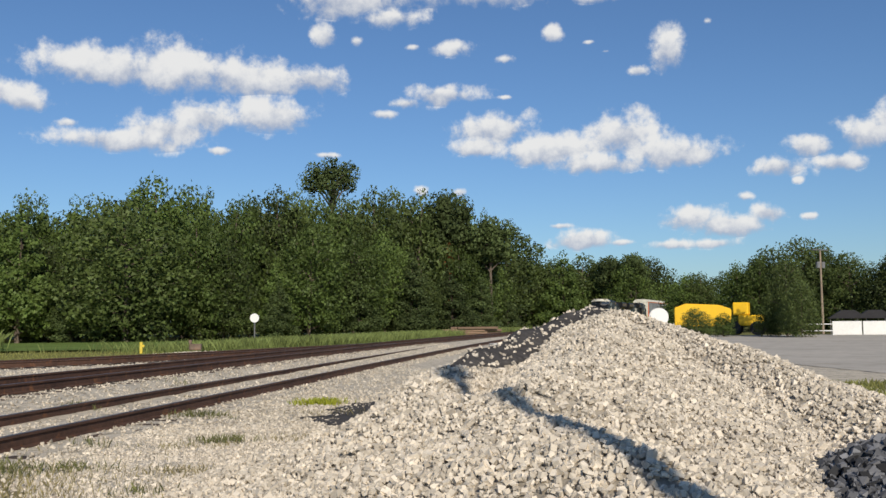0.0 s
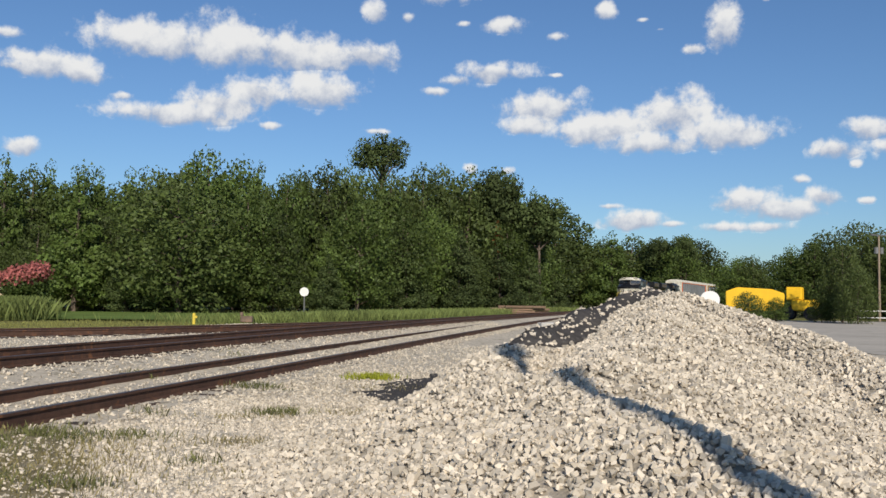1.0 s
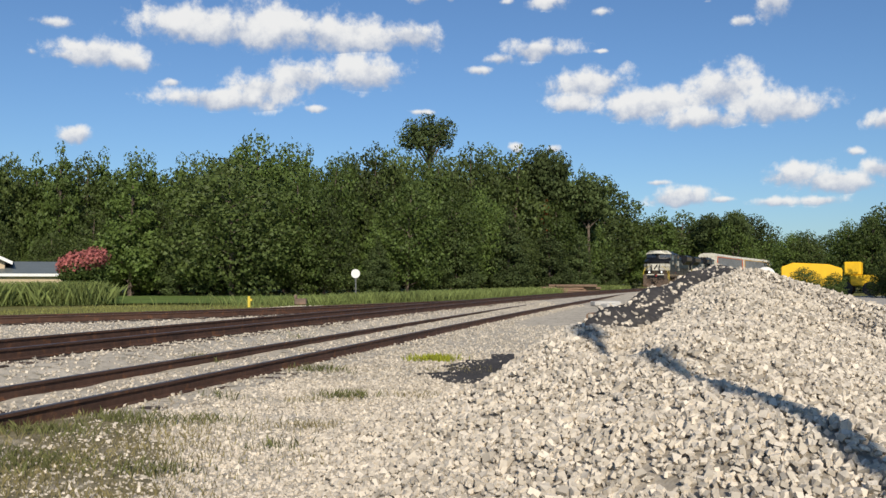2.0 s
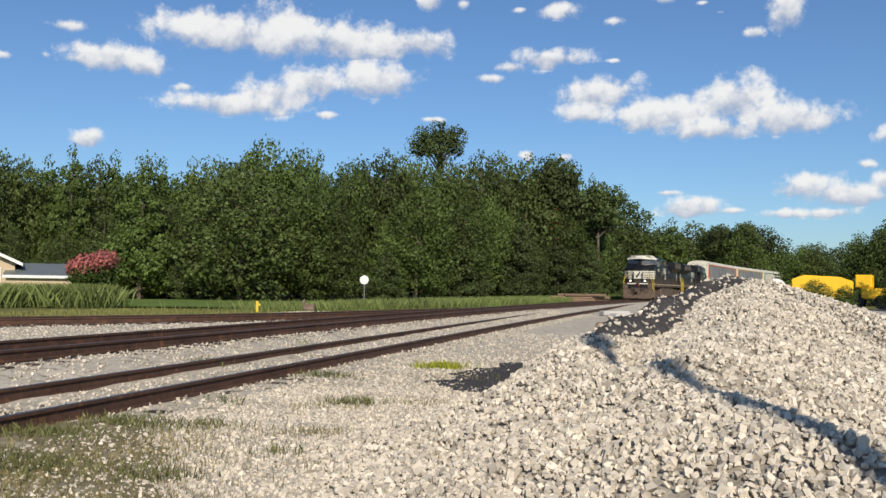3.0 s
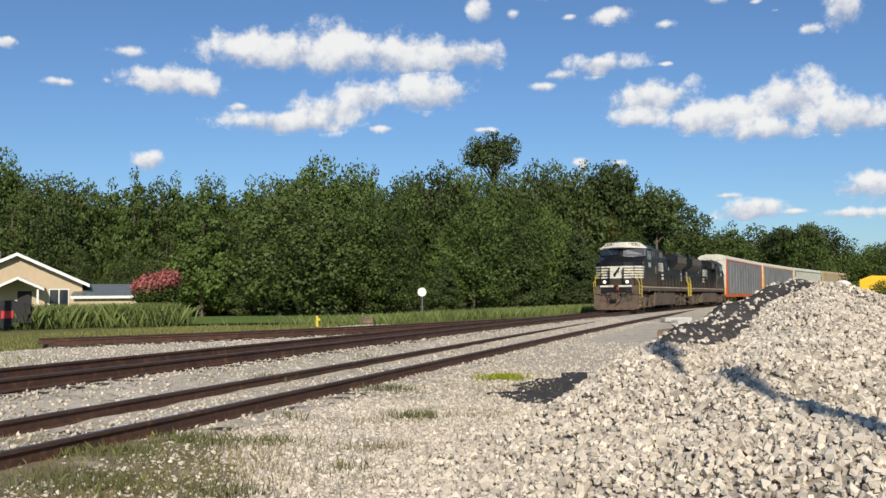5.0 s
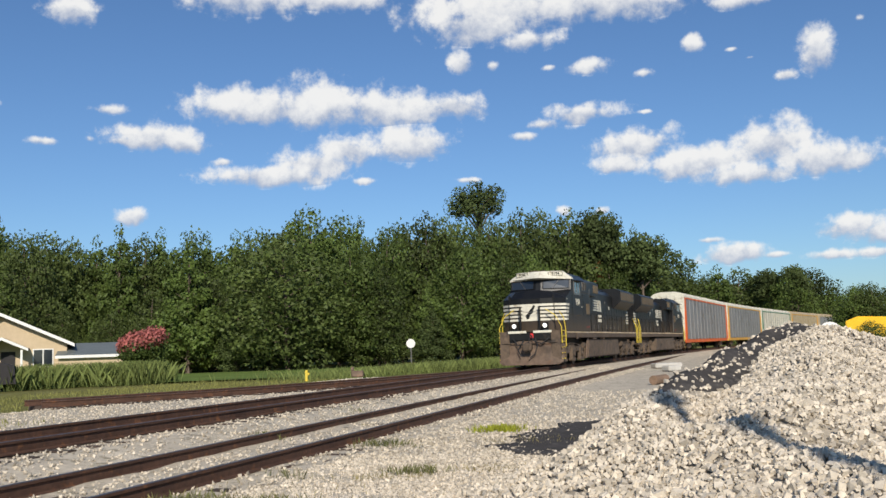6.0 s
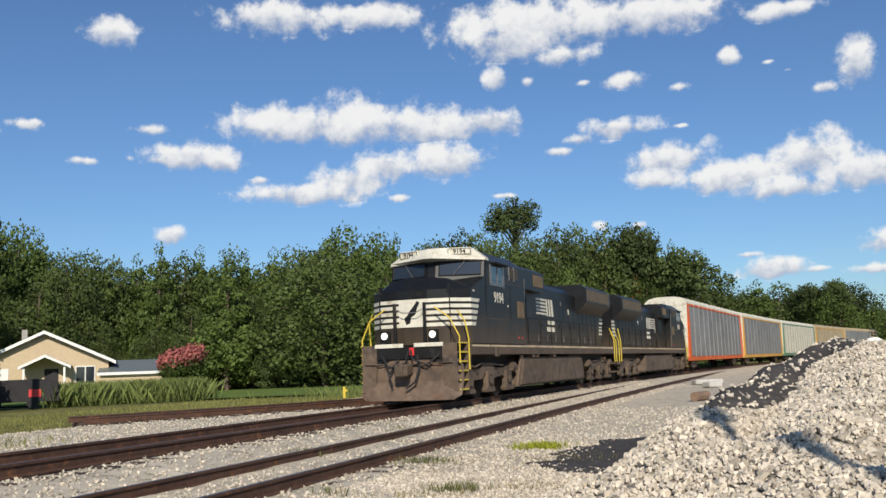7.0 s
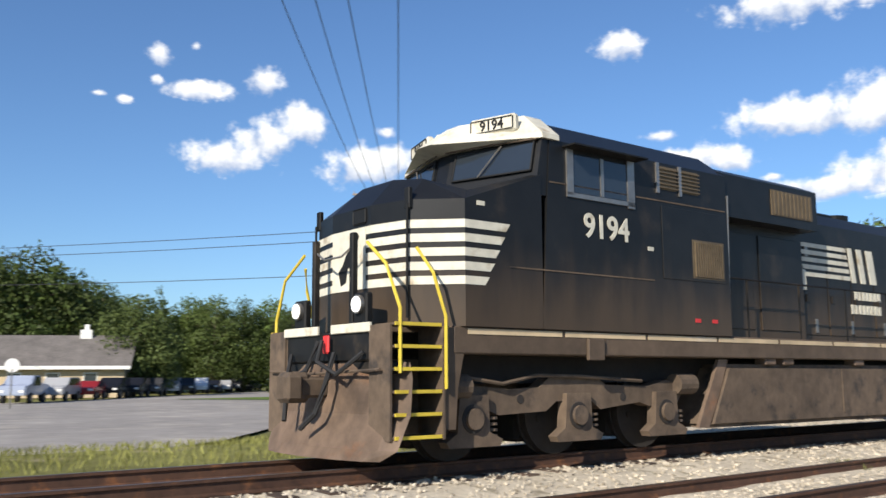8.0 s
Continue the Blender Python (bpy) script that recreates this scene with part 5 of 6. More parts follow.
# skyline of the wood: azimuth to the left, elevation of the tops (degrees)
SKYLINE = [
    (76, 8.0), (64.4, 8.1), (62.6, 8.0), (61.5, 6.9), (60.4, 6.3), (58.2, 6.1), (55.6, 5.3), (54, 5.2), (52.7, 5.5), (49.3, 5.2), (46.7, 4.6), (45.7, 3.0), (43, 2.5), (41.2, 4.5), (40.5, 6.1), (39.6, 8.5), (37, 10.3),
    (34.6, 9.3), (31.2, 9.2), (30.7, 8.1), (30.1, 8.5), (29.5, 7.5), (27.7, 7.5), (25.6, 7.1), (24, 7.8), (22.4, 7.2), (20.4, 7.7), (18.5, 6.9), (16.6, 8.0), (15.6, 7.1), (14.1, 8.5), (12.3, 8.9), (10.8, 8.7), (8.9, 7.6),
    (7.9, 7.9), (6.2, 8.8), (5.5, 8.3), (4.1, 8.2), (1.5, 7.9), (0.1, 8.0), (-0.2, 8.5), (-2, 8.7), (-2.7, 8.0), (-4, 8.5), (-5, 8.1), (-6.1, 7.1), (-7.5, 6.5), (-8.6, 6.0), (-8.9, 4.2), (-10.3, 4.0), (-12.1, 4.2),
    (-13.4, 4.2), (-14.3, 3.6), (-15.3, 4.1), (-16.5, 4.1), (-17.2, 3.7), (-17.8, 2.8), (-18.8, 2.3), (-19.3, 3.0), (-20.8, 3.0), (-22.1, 3.6), (-23.7, 4.0), (-25, 4.5), (-26.3, 4.8), (-27.5, 4.4), (-28, 3.7), (-30.3, 3.9), (-40, 4.5),
]


def skyline(az):
    xs = [p[0] for p in SKYLINE][::-1]
    return float(np.interp(az, xs, [p[1] for p in SKYLINE][::-1]))


def build_trees():
    rng = random.Random(11)
    kinds = []
    spec = [("broadleaf_tree", "dense dark green broadleaf tree at the wood's edge", 12, 9.5, 0, "round"), ("broadleaf_tree", "full mid green broadleaf tree in the wood", 12, 8.5, 1, "round"),
            ("broadleaf_tree", "tall dark green broadleaf tree in the wood", 12, 7.5, 0, "round"), ("broadleaf_tree", "bright green sweet gum tree in the wood", 12, 7.0, 1, "cone"),
            ("pine_tree", "dark green conical young pine", 12, 6.6, 2, "cone"), ("pine_tree", "tall pine with a high tufted crown", 12, 6.0, 2, "tuft")]
    for i, (n, lab, h, w, l, st) in enumerate(spec):
        ob = tree(n, lab, 20 + i, h, w, LEAVES[l], st, 9800 if st != "tuft" else 5200, 0.165)
        kinds.append(ob)
    spots = [[] for _ in spec]

    def put(k, m):
        spots[k].append(m)

    def row(a0, a1, step, dist, fall, weights, rel, jitter=0.9, swell=1.0, broad=1.0):
        az = a0
        while az > a1:
            d = (dist(az)) * rng.uniform(0.95, 1.06)
            top = swell * (d * math.tan(radians(skyline(az) * rel)) + 1.46)
            k = rng.choices(range(6), weights)[0]
            tall = max(top, 3.0) * rng.uniform(1 - fall, 1.0) / 12.0
            wide = max(tall * rng.uniform(0.85, 1.15), 0.45) * broad
            put(k, place(az + rng.uniform(-1, 1) * jitter * step * 0.5, d, -0.05, rng.uniform(0, 360), wide, tall))
            az -= step
    near = lambda az: 88.0 if az > 5 else 88.0 + (5 - az) * 2.6
    row(34, -8.3, 2.3, near, 0.45, (3, 3, 2, 2, 2, 0), 0.74, 0.9, 1.0, 0.9)
    row(34.5, -8.3, 1.3, lambda az: near(az) + 12, 0.05, (3, 2, 4, 2, 0, 0), 0.97, 0.4, 1.0, 0.76)
    row(35, -8.0, 2.2, lambda az: near(az) + 24, 0.03, (3, 2, 3, 0, 0, 0), 0.86, 0.5, 1.0, 1.15)
    # a bright gum and a broad dark oak that stand out before the wood
    put(3, place(20.3, 84, -0.05, 30, 0.98, 84 * math.tan(radians(6.2)) / 12 + 0.12))
    put(0, place(14.4, 81, -0.05, 140, 1.22, 81 * math.tan(radians(6.9)) / 12 + 0.12))
    # young pines before the wood
    for az, d, h in ((0.6, 92, 6.8), (-2.6, 98, 8.2), (-5.2, 108, 7.6), (-7.0, 116, 6.5), (9.5, 84, 6.2), (13.5, 82, 6.0), (5.6, 84, 5.0), (17.5, 82, 5.4), (-8.6, 128, 5.2)):
        put(4 if h != 6.2 else 0, place(az, d, -0.05, rng.uniform(0, 360), h / 12 * 1.25, h / 12))
    # the tall pines that stand over the wood
    flat = tree("pine_tree", "tall bare-stemmed pine with a flat umbrella crown above the wood", 61, 21.4, 8.4, LEAVES[2], "umbrella", 4600, 0.17)
    flat.matrix_basis = place(2.35, 112, -0.05, 200)
    for az, d, h in ((-5.0, 122, 18.4), (-7.6, 122, 15.2), (-16.4, 205, 16.0), (-14.9, 208, 15.6)):
        put(5, place(az, d, -0.05, rng.uniform(0, 360), 1.25, h / 12))
    dying = tree("pine_tree", "dying young pine with rust orange needles", 63, 12.6, 2.8, M_RUSTNEEDLE, "cone", 2600, 0.15)
    dying.matrix_basis = place(-4.9, 120, -0.05)
    # far trees down the line, and the wood beyond the lot
    row(-8.4, -19.2, 0.95, lambda az: 215.0, 0.06, (3, 2, 3, 1, 0, 0), 0.97, 0.5, 1.0, 1.15)
    row(-9.5, -20.5, 1.5, lambda az: 245.0, 0.06, (3, 2, 3, 0, 0, 0), 0.9, 0.9, 1.0, 1.4)
    row(-19.2, -36.0, 1.4, lambda az: 122.0 + 0.8 * (az + 20), 0.08, (3, 3, 2, 1, 0, 0), 0.97, 0.6, 1.0, 0.95)
    row(-19.6, -36.0, 2.2, lambda az: 138.0, 0.08, (3, 2, 2, 1, 0, 0), 0.9, 0.6, 1.0, 1.5)
    for az, d, h, w in ((-25.2, 84, 7.0, 0.40), (-20.1, 80, 2.5, 0.28), (-21.6, 84, 2.1, 0.24), (-24.1, 84, 2.8, 0.26), (-26.0, 80, 4.6, 0.30)):
        put(rng.choice((0, 1)), place(az, d, -0.1, rng.uniform(0, 360), w, h / 12))
    # behind the road and the sign
    row(39.4, 35.0, 1.5, lambda az: 76.0, 0.05, (3, 3, 2, 1, 0, 0), 0.97, 0.4, 1.0, 0.7)
    row(76, 41.0, 1.8, lambda az: 112.0, 0.06, (3, 3, 2, 1, 0, 0), 0.95, 0.7, 1.0, 0.95)
    row(75, 47, 2.6, lambda az: 126.0, 0.08, (3, 2, 2, 0, 0, 0), 0.9, 0.9, 1.0, 1.1)
    # every kind is copied while it stands unscaled at the origin, then takes its own last place
    for ob, ms in zip(kinds, spots):
        for m in ms[:-1]:
            copy_thing(ob, m)
        ob.matrix_basis = ms[-1]
    willow = tree("willow_tree", "feathery pale olive green tree behind the parked cars", 77, 9.2, 7.6, LEAVES[3], "round", 12000, 0.15)
    willow.matrix_basis = place(56.8, 92, 0, 40)
    pale = tree("flowering_tree", "pale yellow green tree beside the utility pole", 78, 6.9, 4.6, LEAVES[3], "round", 11000, 0.12)
    pale.matrix_basis = place(36.2, 52, 0, 10)


build_trees()


def bush(name, label, seed, radius, height, mats, counts, size, m):
    rng = np.random.default_rng(seed)
    base = empty(name, label, "bush")
    bm = NB()
    for k in range(6):
        a = k * 1.05
        tube(bm, [(0, 0, 0), (math.cos(a) * radius * 0.25, math.sin(a) * radius * 0.25, height * 0.4), (math.cos(a) * radius * 0.55, math.sin(a) * radius * 0.55, height * 0.75)], 0.035, 5, 0.012)
    part("stem", bm, M_BARK, base)
    clumps = [(math.cos(k * 2.4) * radius * 0.5, math.sin(k * 2.4) * radius * 0.5, height * (0.35 + 0.4 * ((k * 0.37) % 1)), radius * 0.5, height * 0.3) for k in range(9)]
    v, f = leaf_cloud(rng, clumps, counts[0], size)
    ob = new("foliage", mesh_from_arrays("foliage", v, f, mats[0]))
    ob.parent = base
    if len(mats) > 1:
        tops = [(x, y, z + height * 0.2, r * 0.95, h * 0.8) for x, y, z, r, h in clumps if z > height * 0.4]
        v, f = leaf_cloud(rng, tops, counts[1], size)
        ob = new("blossom", mesh_from_arrays("blossom", v, f, mats[1]))
        ob.parent = base
        ob["label"] = "pink red blossom"
    base.matrix_basis = m
    return base


bush("crepe_myrtle", "crepe myrtle bush covered in pink red blossom", 31, 1.75, 3.0, (LEAVES[1], M_BLOSSOM), (3600, 4200), 0.11, place(22.9, 66, 0.1))


def grass(name, label, seed, places, height, mat, width=0.012, category="grass"):
    """Blades that stand in tufts; places: rows of x, y, z."""
    rng = np.random.default_rng(seed)
    p = np.asarray(places)
    n = len(p)
    h = height * rng.uniform(0.45, 1.15, n)
    a = rng.uniform(0, math.tau, n)
    d = np.stack([np.cos(a), np.sin(a), 0 * a], 1)
    lean = rng.normal(size=(n, 3)) * (0.30, 0.30, 0.0) * h[:, None]
    w = d * width * rng.uniform(0.7, 1.4, (n, 1))
    up = np.stack([0 * h, 0 * h, h], 1)
    v = np.stack([p - w, p + w, p + lean * 0.4 + up * 0.6 + w * 0.7, p + lean + up], 1)
    ob = new(name, mesh_from_arrays(name, v.reshape(-1, 3), np.arange(n * 4).reshape(-1, 4), mat))
    return tagged(ob, label, category, kind="stuff")


def build_grass():
    rng = np.random.default_rng(9)

    def patch(cx, cy, rx, ry, n, z=None):
        out = []
        for _ in range(n):
            x, y = cx + rng.normal() * rx * 0.5, cy + rng.normal() * ry * 0.5
            out.append((x, y, ground_height(x, y) - 0.02 if z is None else z))
        return out
    pts = []
    for az, d, rx in ((25.2, 58, 1.6), (24.4, 57, 1.2), (23.2, 57, 1.2), (22.4, 58, 0.9), (27.2, 57, 0.9), (29.0, 56, 0.7)):
        a = radians(az)
        pts += patch(-math.sin(a) * d, math.cos(a) * d, rx, 1.6, 1500)
    grass("tall_weeds", "tall bright green weeds before the house", 1, pts, 1.25, M_GRASS, 0.012, "weeds")
    pts = []
    for k in range(30000):
        u = rng.uniform(44, 120)
        w = 3.8 + abs(rng.normal()) * 4.5 + 4.0 * max(56 - u, 0) / 12
        q = uv_point(u, main_v(u) + w)
        pts.append((q.x, q.y, ground_height(q.x, q.y) - 0.05))
    grass("verge_grass", "rough half dry verge grass beyond the main track", 2, pts, 0.6, M_GRASS, 0.013)
    pts = []
    for k in range(20000):
        u = rng.uniform(-20, 46)
        w = 11.0 + rng.random() * 10 if u > 16 else 3.9 + rng.random() * 8.0
        q = uv_point(u, main_v(u) + w)
        pts.append((q.x, q.y, ground_height(q.x, q.y) - 0.05))
    grass("short_grass", "short yellow green grass on the bank by the stub track", 5, pts, 0.17, M_SHORTGRASS, 0.009)
    pts = []
    for x, y, rx, ry, n in ((-2.9, 5.2, 0.5, 0.25, 160), (-3.5, 4.5, 0.5, 0.3, 160), (-2.3, 4.4, 0.4, 0.25, 90), (-1.6, 9.1, 0.5, 0.25, 130), (-1.0, 7.4, 0.35, 0.2, 90), (-2.2, 6.2, 0.5, 0.2, 80),
                            (-0.6, 11.6, 0.6, 0.3, 90), (-1.9, 11.0, 0.6, 0.2, 90), (-4.4, 8.6, 0.5, 0.15, 60), (-5.2, 9.0, 0.4, 0.15, 60), (-0.2, 14.8, 0.9, 0.5, 120), (-4.0, 5.6, 0.6, 0.2, 130), (-3.4, 3.7, 0.6, 0.3, 200), (-2.6, 3.6, 0.7, 0.4, 260), (-3.2, 6.4, 0.7, 0.3, 160), (-1.7, 3.9, 0.5, 0.3, 120)):
        pts += patch(x, y, rx * 1.2, ry * 1.3, int(n * 2.2))
    pts += patch(-3.65, 7.4, 1.5, 2.2, 2600)
    grass("dry_ground_cover", "low olive dry grass on the bare earth", 13, patch(-3.65, 7.3, 1.7, 2.6, 5000, 0.0), 0.07, M_DRYGRASS, 0.004)
    grass("dry_tufts", "sparse dry straw coloured grass tufts in the gravel", 3, pts, 0.085, M_DRYGRASS, 0.0024)
    pts = []
    for x, y, rx, ry, n in ((-3.44, 9.08, 0.35, 0.2, 420), (-3.53, 7.1, 0.45, 0.25, 700), (-3.69, 8.3, 0.35, 0.2, 380), (-4.32, 8.23, 0.4, 0.2, 360), (-2.76, 9.39, 0.3, 0.14, 150), (-1.53, 11.42, 0.32, 0.14, 230), (-2.3, 14.15, 0.45, 0.16, 260), (-4.37, 15.18, 0.2, 0.1, 120), (-2.96, 10.94, 0.25, 0.1, 60), (-2.43, 6.97, 0.3, 0.15, 160), (-1.71, 7.98, 0.2, 0.1, 60), (-3.74, 19.6, 0.3, 0.2, 60)):
        pts += patch(x, y, rx * 1.3, ry * 1.6, n)
    grass("olive_tufts", "low olive green weed tufts by the side track", 14, pts, 0.12, M_OLIVE, 0.0042, "weeds")
    grass("lime_weed", "small clump of lime yellow weed by the heap", 4, patch(-0.62, 16.6, 0.42, 0.3, 700), 0.14, M_LIMEGRASS, 0.007, "weeds")
    pts = []
    for k in range(7000):
        x, y = rng.uniform(7, 15), rng.uniform(14, 20)
        pts.append((x, y, -0.04))
    grass("lot_edge_grass", "yellow green grass strip at the edge of the lot", 6, pts, 0.16, M_SHORTGRASS, 0.02)


build_grass()

# ---- house, sheds and yards ----


def house():
    base = empty("house", "small tan house with a grey shingle gable roof and porch", "house")
    P = lambda n, bm, mat, lab="": part(n, bm, mat, base, lab)
    bm = NB()
    loft(bm, [[(x, y, z) for x, z in ((-4.4, 0), (4.4, 0), (4.4, 2.7), (0, 4.75), (-4.4, 2.7))] for y in (0.0, 9.0)])
    P("wall", bm, M_STUCCO, "tan siding")
    for s in (-1, 1):
        bm = NB()
        loft(bm, [[(s * 4.9, y, 2.50), (0, y, 4.80), (0, y, 4.98), (s * 4.9, y, 2.68)] for y in (-0.5, 9.4)])
        P("roof", bm, M_SHINGLE)
        bm = NB()
        loft(bm, [[(s * 4.95, y, 2.44), (0, y, 4.76), (0, y, 5.0), (s * 4.95, y, 2.68)] for y in (-0.62, -0.52)])
        P("barge_board", bm, M_TRIM, "white barge board")
    bm = NB()
    box(bm, -2.1, -1.7, 4.0, 4.4, 4.3, 5.3)
    P("chimney_pipe", bm, M_STEEL)
    bm = NB()
    box(bm, 2.1, 3.5, -0.05, 0.02, 1.0, 2.35)
    w = P("window", bm, M_TRIM)
    bm = NB()
    for k in range(2):
        box(bm, 2.18 + k * 0.66, 2.76 + k * 0.66, -0.07, -0.052, 1.08, 2.28)
    part("pane", bm, M_GLASS, w)
    bm = NB()
    box(bm, -3.6, -2.4, -0.05, 0.02, 1.0, 2.3)
    P("window", bm, M_TRIM)
    porch = NB()
    for s in (-1, 1):
        loft(porch, [[(0.2 + s * 1.7, y, 2.25), (0.2, y, 3.05), (0.2, y, 3.2), (0.2 + s * 1.7, y, 2.4)] for y in (-1.7, 0.0)])
    pr = P("porch_roof", porch, M_SHINGLE)
    bm = NB()
    for s in (-1, 1):
        loft(bm, [[(0.2 + s * 1.75, y, 2.2), (0.2, y, 3.02), (0.2, y, 3.22), (0.2 + s * 1.75, y, 2.4)] for y in (-1.8, -1.71)])
    part("porch_trim", bm, M_TRIM, pr)
    for x in (-1.2, 1.5):
        bm = NB()
        box(bm, x - 0.07, x + 0.07, -1.6, -1.46, 0, 2.3)
        P("porch_post", bm, M_TRIM)
    bm = NB()
    box(bm, 0.0, 0.95, -0.05, 0.01, 0.2, 2.2)
    P("door", bm, M_DARK)
    for k in range(9):
        bm = NB()
        box(bm, -1.0 + k * 0.28, -0.8 + k * 0.28, -1.62, -1.58, 0.1, 0.95)
        P("picket", bm, M_TRIM)
    base.matrix_basis = place(30.4, 74, 0.05, 24)
    annex = empty("shed", "low tan shed with a grey metal roof beside the house", "shed")
    bm = NB()
    box(bm, -2.2, 2.2, 0, 4, 0, 1.75)
    part("wall", bm, M_STUCCO, annex)
    bm = NB()
    loft(bm, [[(x, -0.3, 1.70), (x, 4.2, 2.65), (x, 4.2, 2.73), (x, -0.3, 1.78)] for x in (-2.4, 2.4)])
    part("roof", bm, M_METALROOF, annex)
    bm = NB()
    box(bm, -2.4, 2.4, -0.34, -0.30, 1.60, 1.80)
    part("fascia", bm, M_TRIM, annex)
    annex.matrix_basis = place(25.7, 72, 0.05, 22)
    bin_ = empty("tarped_trailer", "dark tarpaulin covered trailer on the grass by the house", "trailer")
    bm = NB()
    prism(bm, [(-2.2, 0.35), (2.2, 0.35), (2.1, 1.3), (1.2, 1.55), (-1.6, 1.5), (-2.1, 1.2)], -0.8, 0.8)
    part("tarpaulin", bm, M_DARK, bin_)
    bm = NB()
    box(bm, 0.7, 1.3, -0.83, -0.81, 0.6, 1.0)
    part("mark", bm, M_RED, bin_)
    for s in (-1, 1):
        bm = NB()
        disc(bm, (s * 0.9, -0.75, 0.3), (0, 1, 0), 0.3, 0.2, 16)
        part("wheel", bm, M_RUBBER, bin_)
    bin_.matrix_basis = place(31.9, 55, 0.0, 28)


house()


def entrance_sign():
    base = empty("entrance_sign", "dark green carved sign board with gold border between green posts", "sign")
    for x in (-1.02, 1.02):
        bm = NB()
        box(bm, x - 0.09, x + 0.09, -0.09, 0.09, -0.1, 3.55, 0.01)
        p = part("post", bm, M_POSTGREEN, base)
        bm = NB()
        box(bm, x - 0.11, x + 0.11, -0.11, 0.11, 3.55, 3.61)
        part("cap", bm, M_STEEL, p)
        bm = NB()
        box(bm, *sorted((x, x * 0.82)), -0.05, 0.05, 3.05, 3.2)
        part("bracket", bm, M_POSTGREEN, p)
    shape = [(-0.86, 0.75), (0.86, 0.75), (0.86, 2.35), (0.62, 2.95), (0.0, 3.35), (-0.62, 2.95), (-0.86, 2.35)]
    bm = NB()
    prism(bm, shape, -0.05, 0.05)
    part("board", bm, M_SIGNGREEN, base)
    for i in range(len(shape)):
        a, b = shape[i], shape[(i + 1) % len(shape)]
        bm = NB()
        tube(bm, [(a[0] * 0.97, -0.055, a[1]), (b[0] * 0.97, -0.055, b[1])], 0.032, 6)
        part("border", bm, M_GOLD, base)
    bm = NB()
    loft(bm, [[(0.30 * math.cos(k * math.tau / 24), y, 2.68 + 0.42 * math.sin(k * math.tau / 24)) for k in range(24)] for y in (-0.065, -0.052)])
    med = part("medallion", bm, M_TRIM, base, "white oval medallion")
    bm = NB()
    prism(bm, [(-0.16, 2.5), (-0.12, 2.72), (0.02, 2.74), (0.08, 2.9), (0.2, 2.84), (0.14, 2.72), (0.16, 2.5), (0.1, 2.5), (0.06, 2.62), (-0.06, 2.62), (-0.1, 2.5)], -0.072, -0.066)
    part("emblem", bm, M_BLACK, med, "plain black emblem")
    for row_z, h, xs in ((2.06, 0.2, 11), ):
        for k in range(xs):
            if k == 5:
                continue
            bm = NB()
            box(bm, -0.74 + k * 0.137, -0.64 + k * 0.137, -0.062, -0.052, row_z - h / 2, row_z + h / 2)
            part("letter_bar", bm, M_GOLD, base)
    text_part("word", "Stables", 0.34, M_TRIM, base, pose(0.02, -0.056, 1.64, 90, 0, 0), "cream lettering")
    for z, w in ((1.32, 0.70), (1.12, 0.62)):
        for k in range(2):
            bm = NB()
            box(bm, *sorted((-w + k * (w + 0.06), -0.04 + k * (w - 0.02 + 0.06))), -0.060, -0.052, z - 0.05, z + 0.05)
            part("text_line", bm, M_GOLD, base)
    for x in (-0.7, 0.55):
        bm = NB()
        box(bm, x, x + 0.16, -0.060, -0.052, 2.48, 2.54)
        part("text_line", bm, M_GOLD, base)
    base.matrix_basis = pose(-18.4, 23.2, 0.05, 0, 0, 36)


entrance_sign()


def utility_pole(name, label, height, m, wide, thick=0.22):
    base = empty(name, label, "utility pole")
    bm = NB()
    tube(bm, [(0, 0, -0.2), (0, 0, height)], thick, 10, thick * 0.64)
    part("pole", bm, M_POLE, base)
    bm = NB()
    box(bm, -wide, wide, -0.06, 0.06, height - 0.35, height - 0.22)
    part("crossarm", bm, M_POLE, base)
    for x in (-wide * 0.9, -wide * 0.4, wide * 0.4, wide * 0.9):
        bm = NB()
        tube(bm, [(x, 0, height - 0.22), (x, 0, height - 0.05)], 0.035, 8)
        part("insulator", bm, M_STEEL, base)
    base.matrix_basis = m
    return base


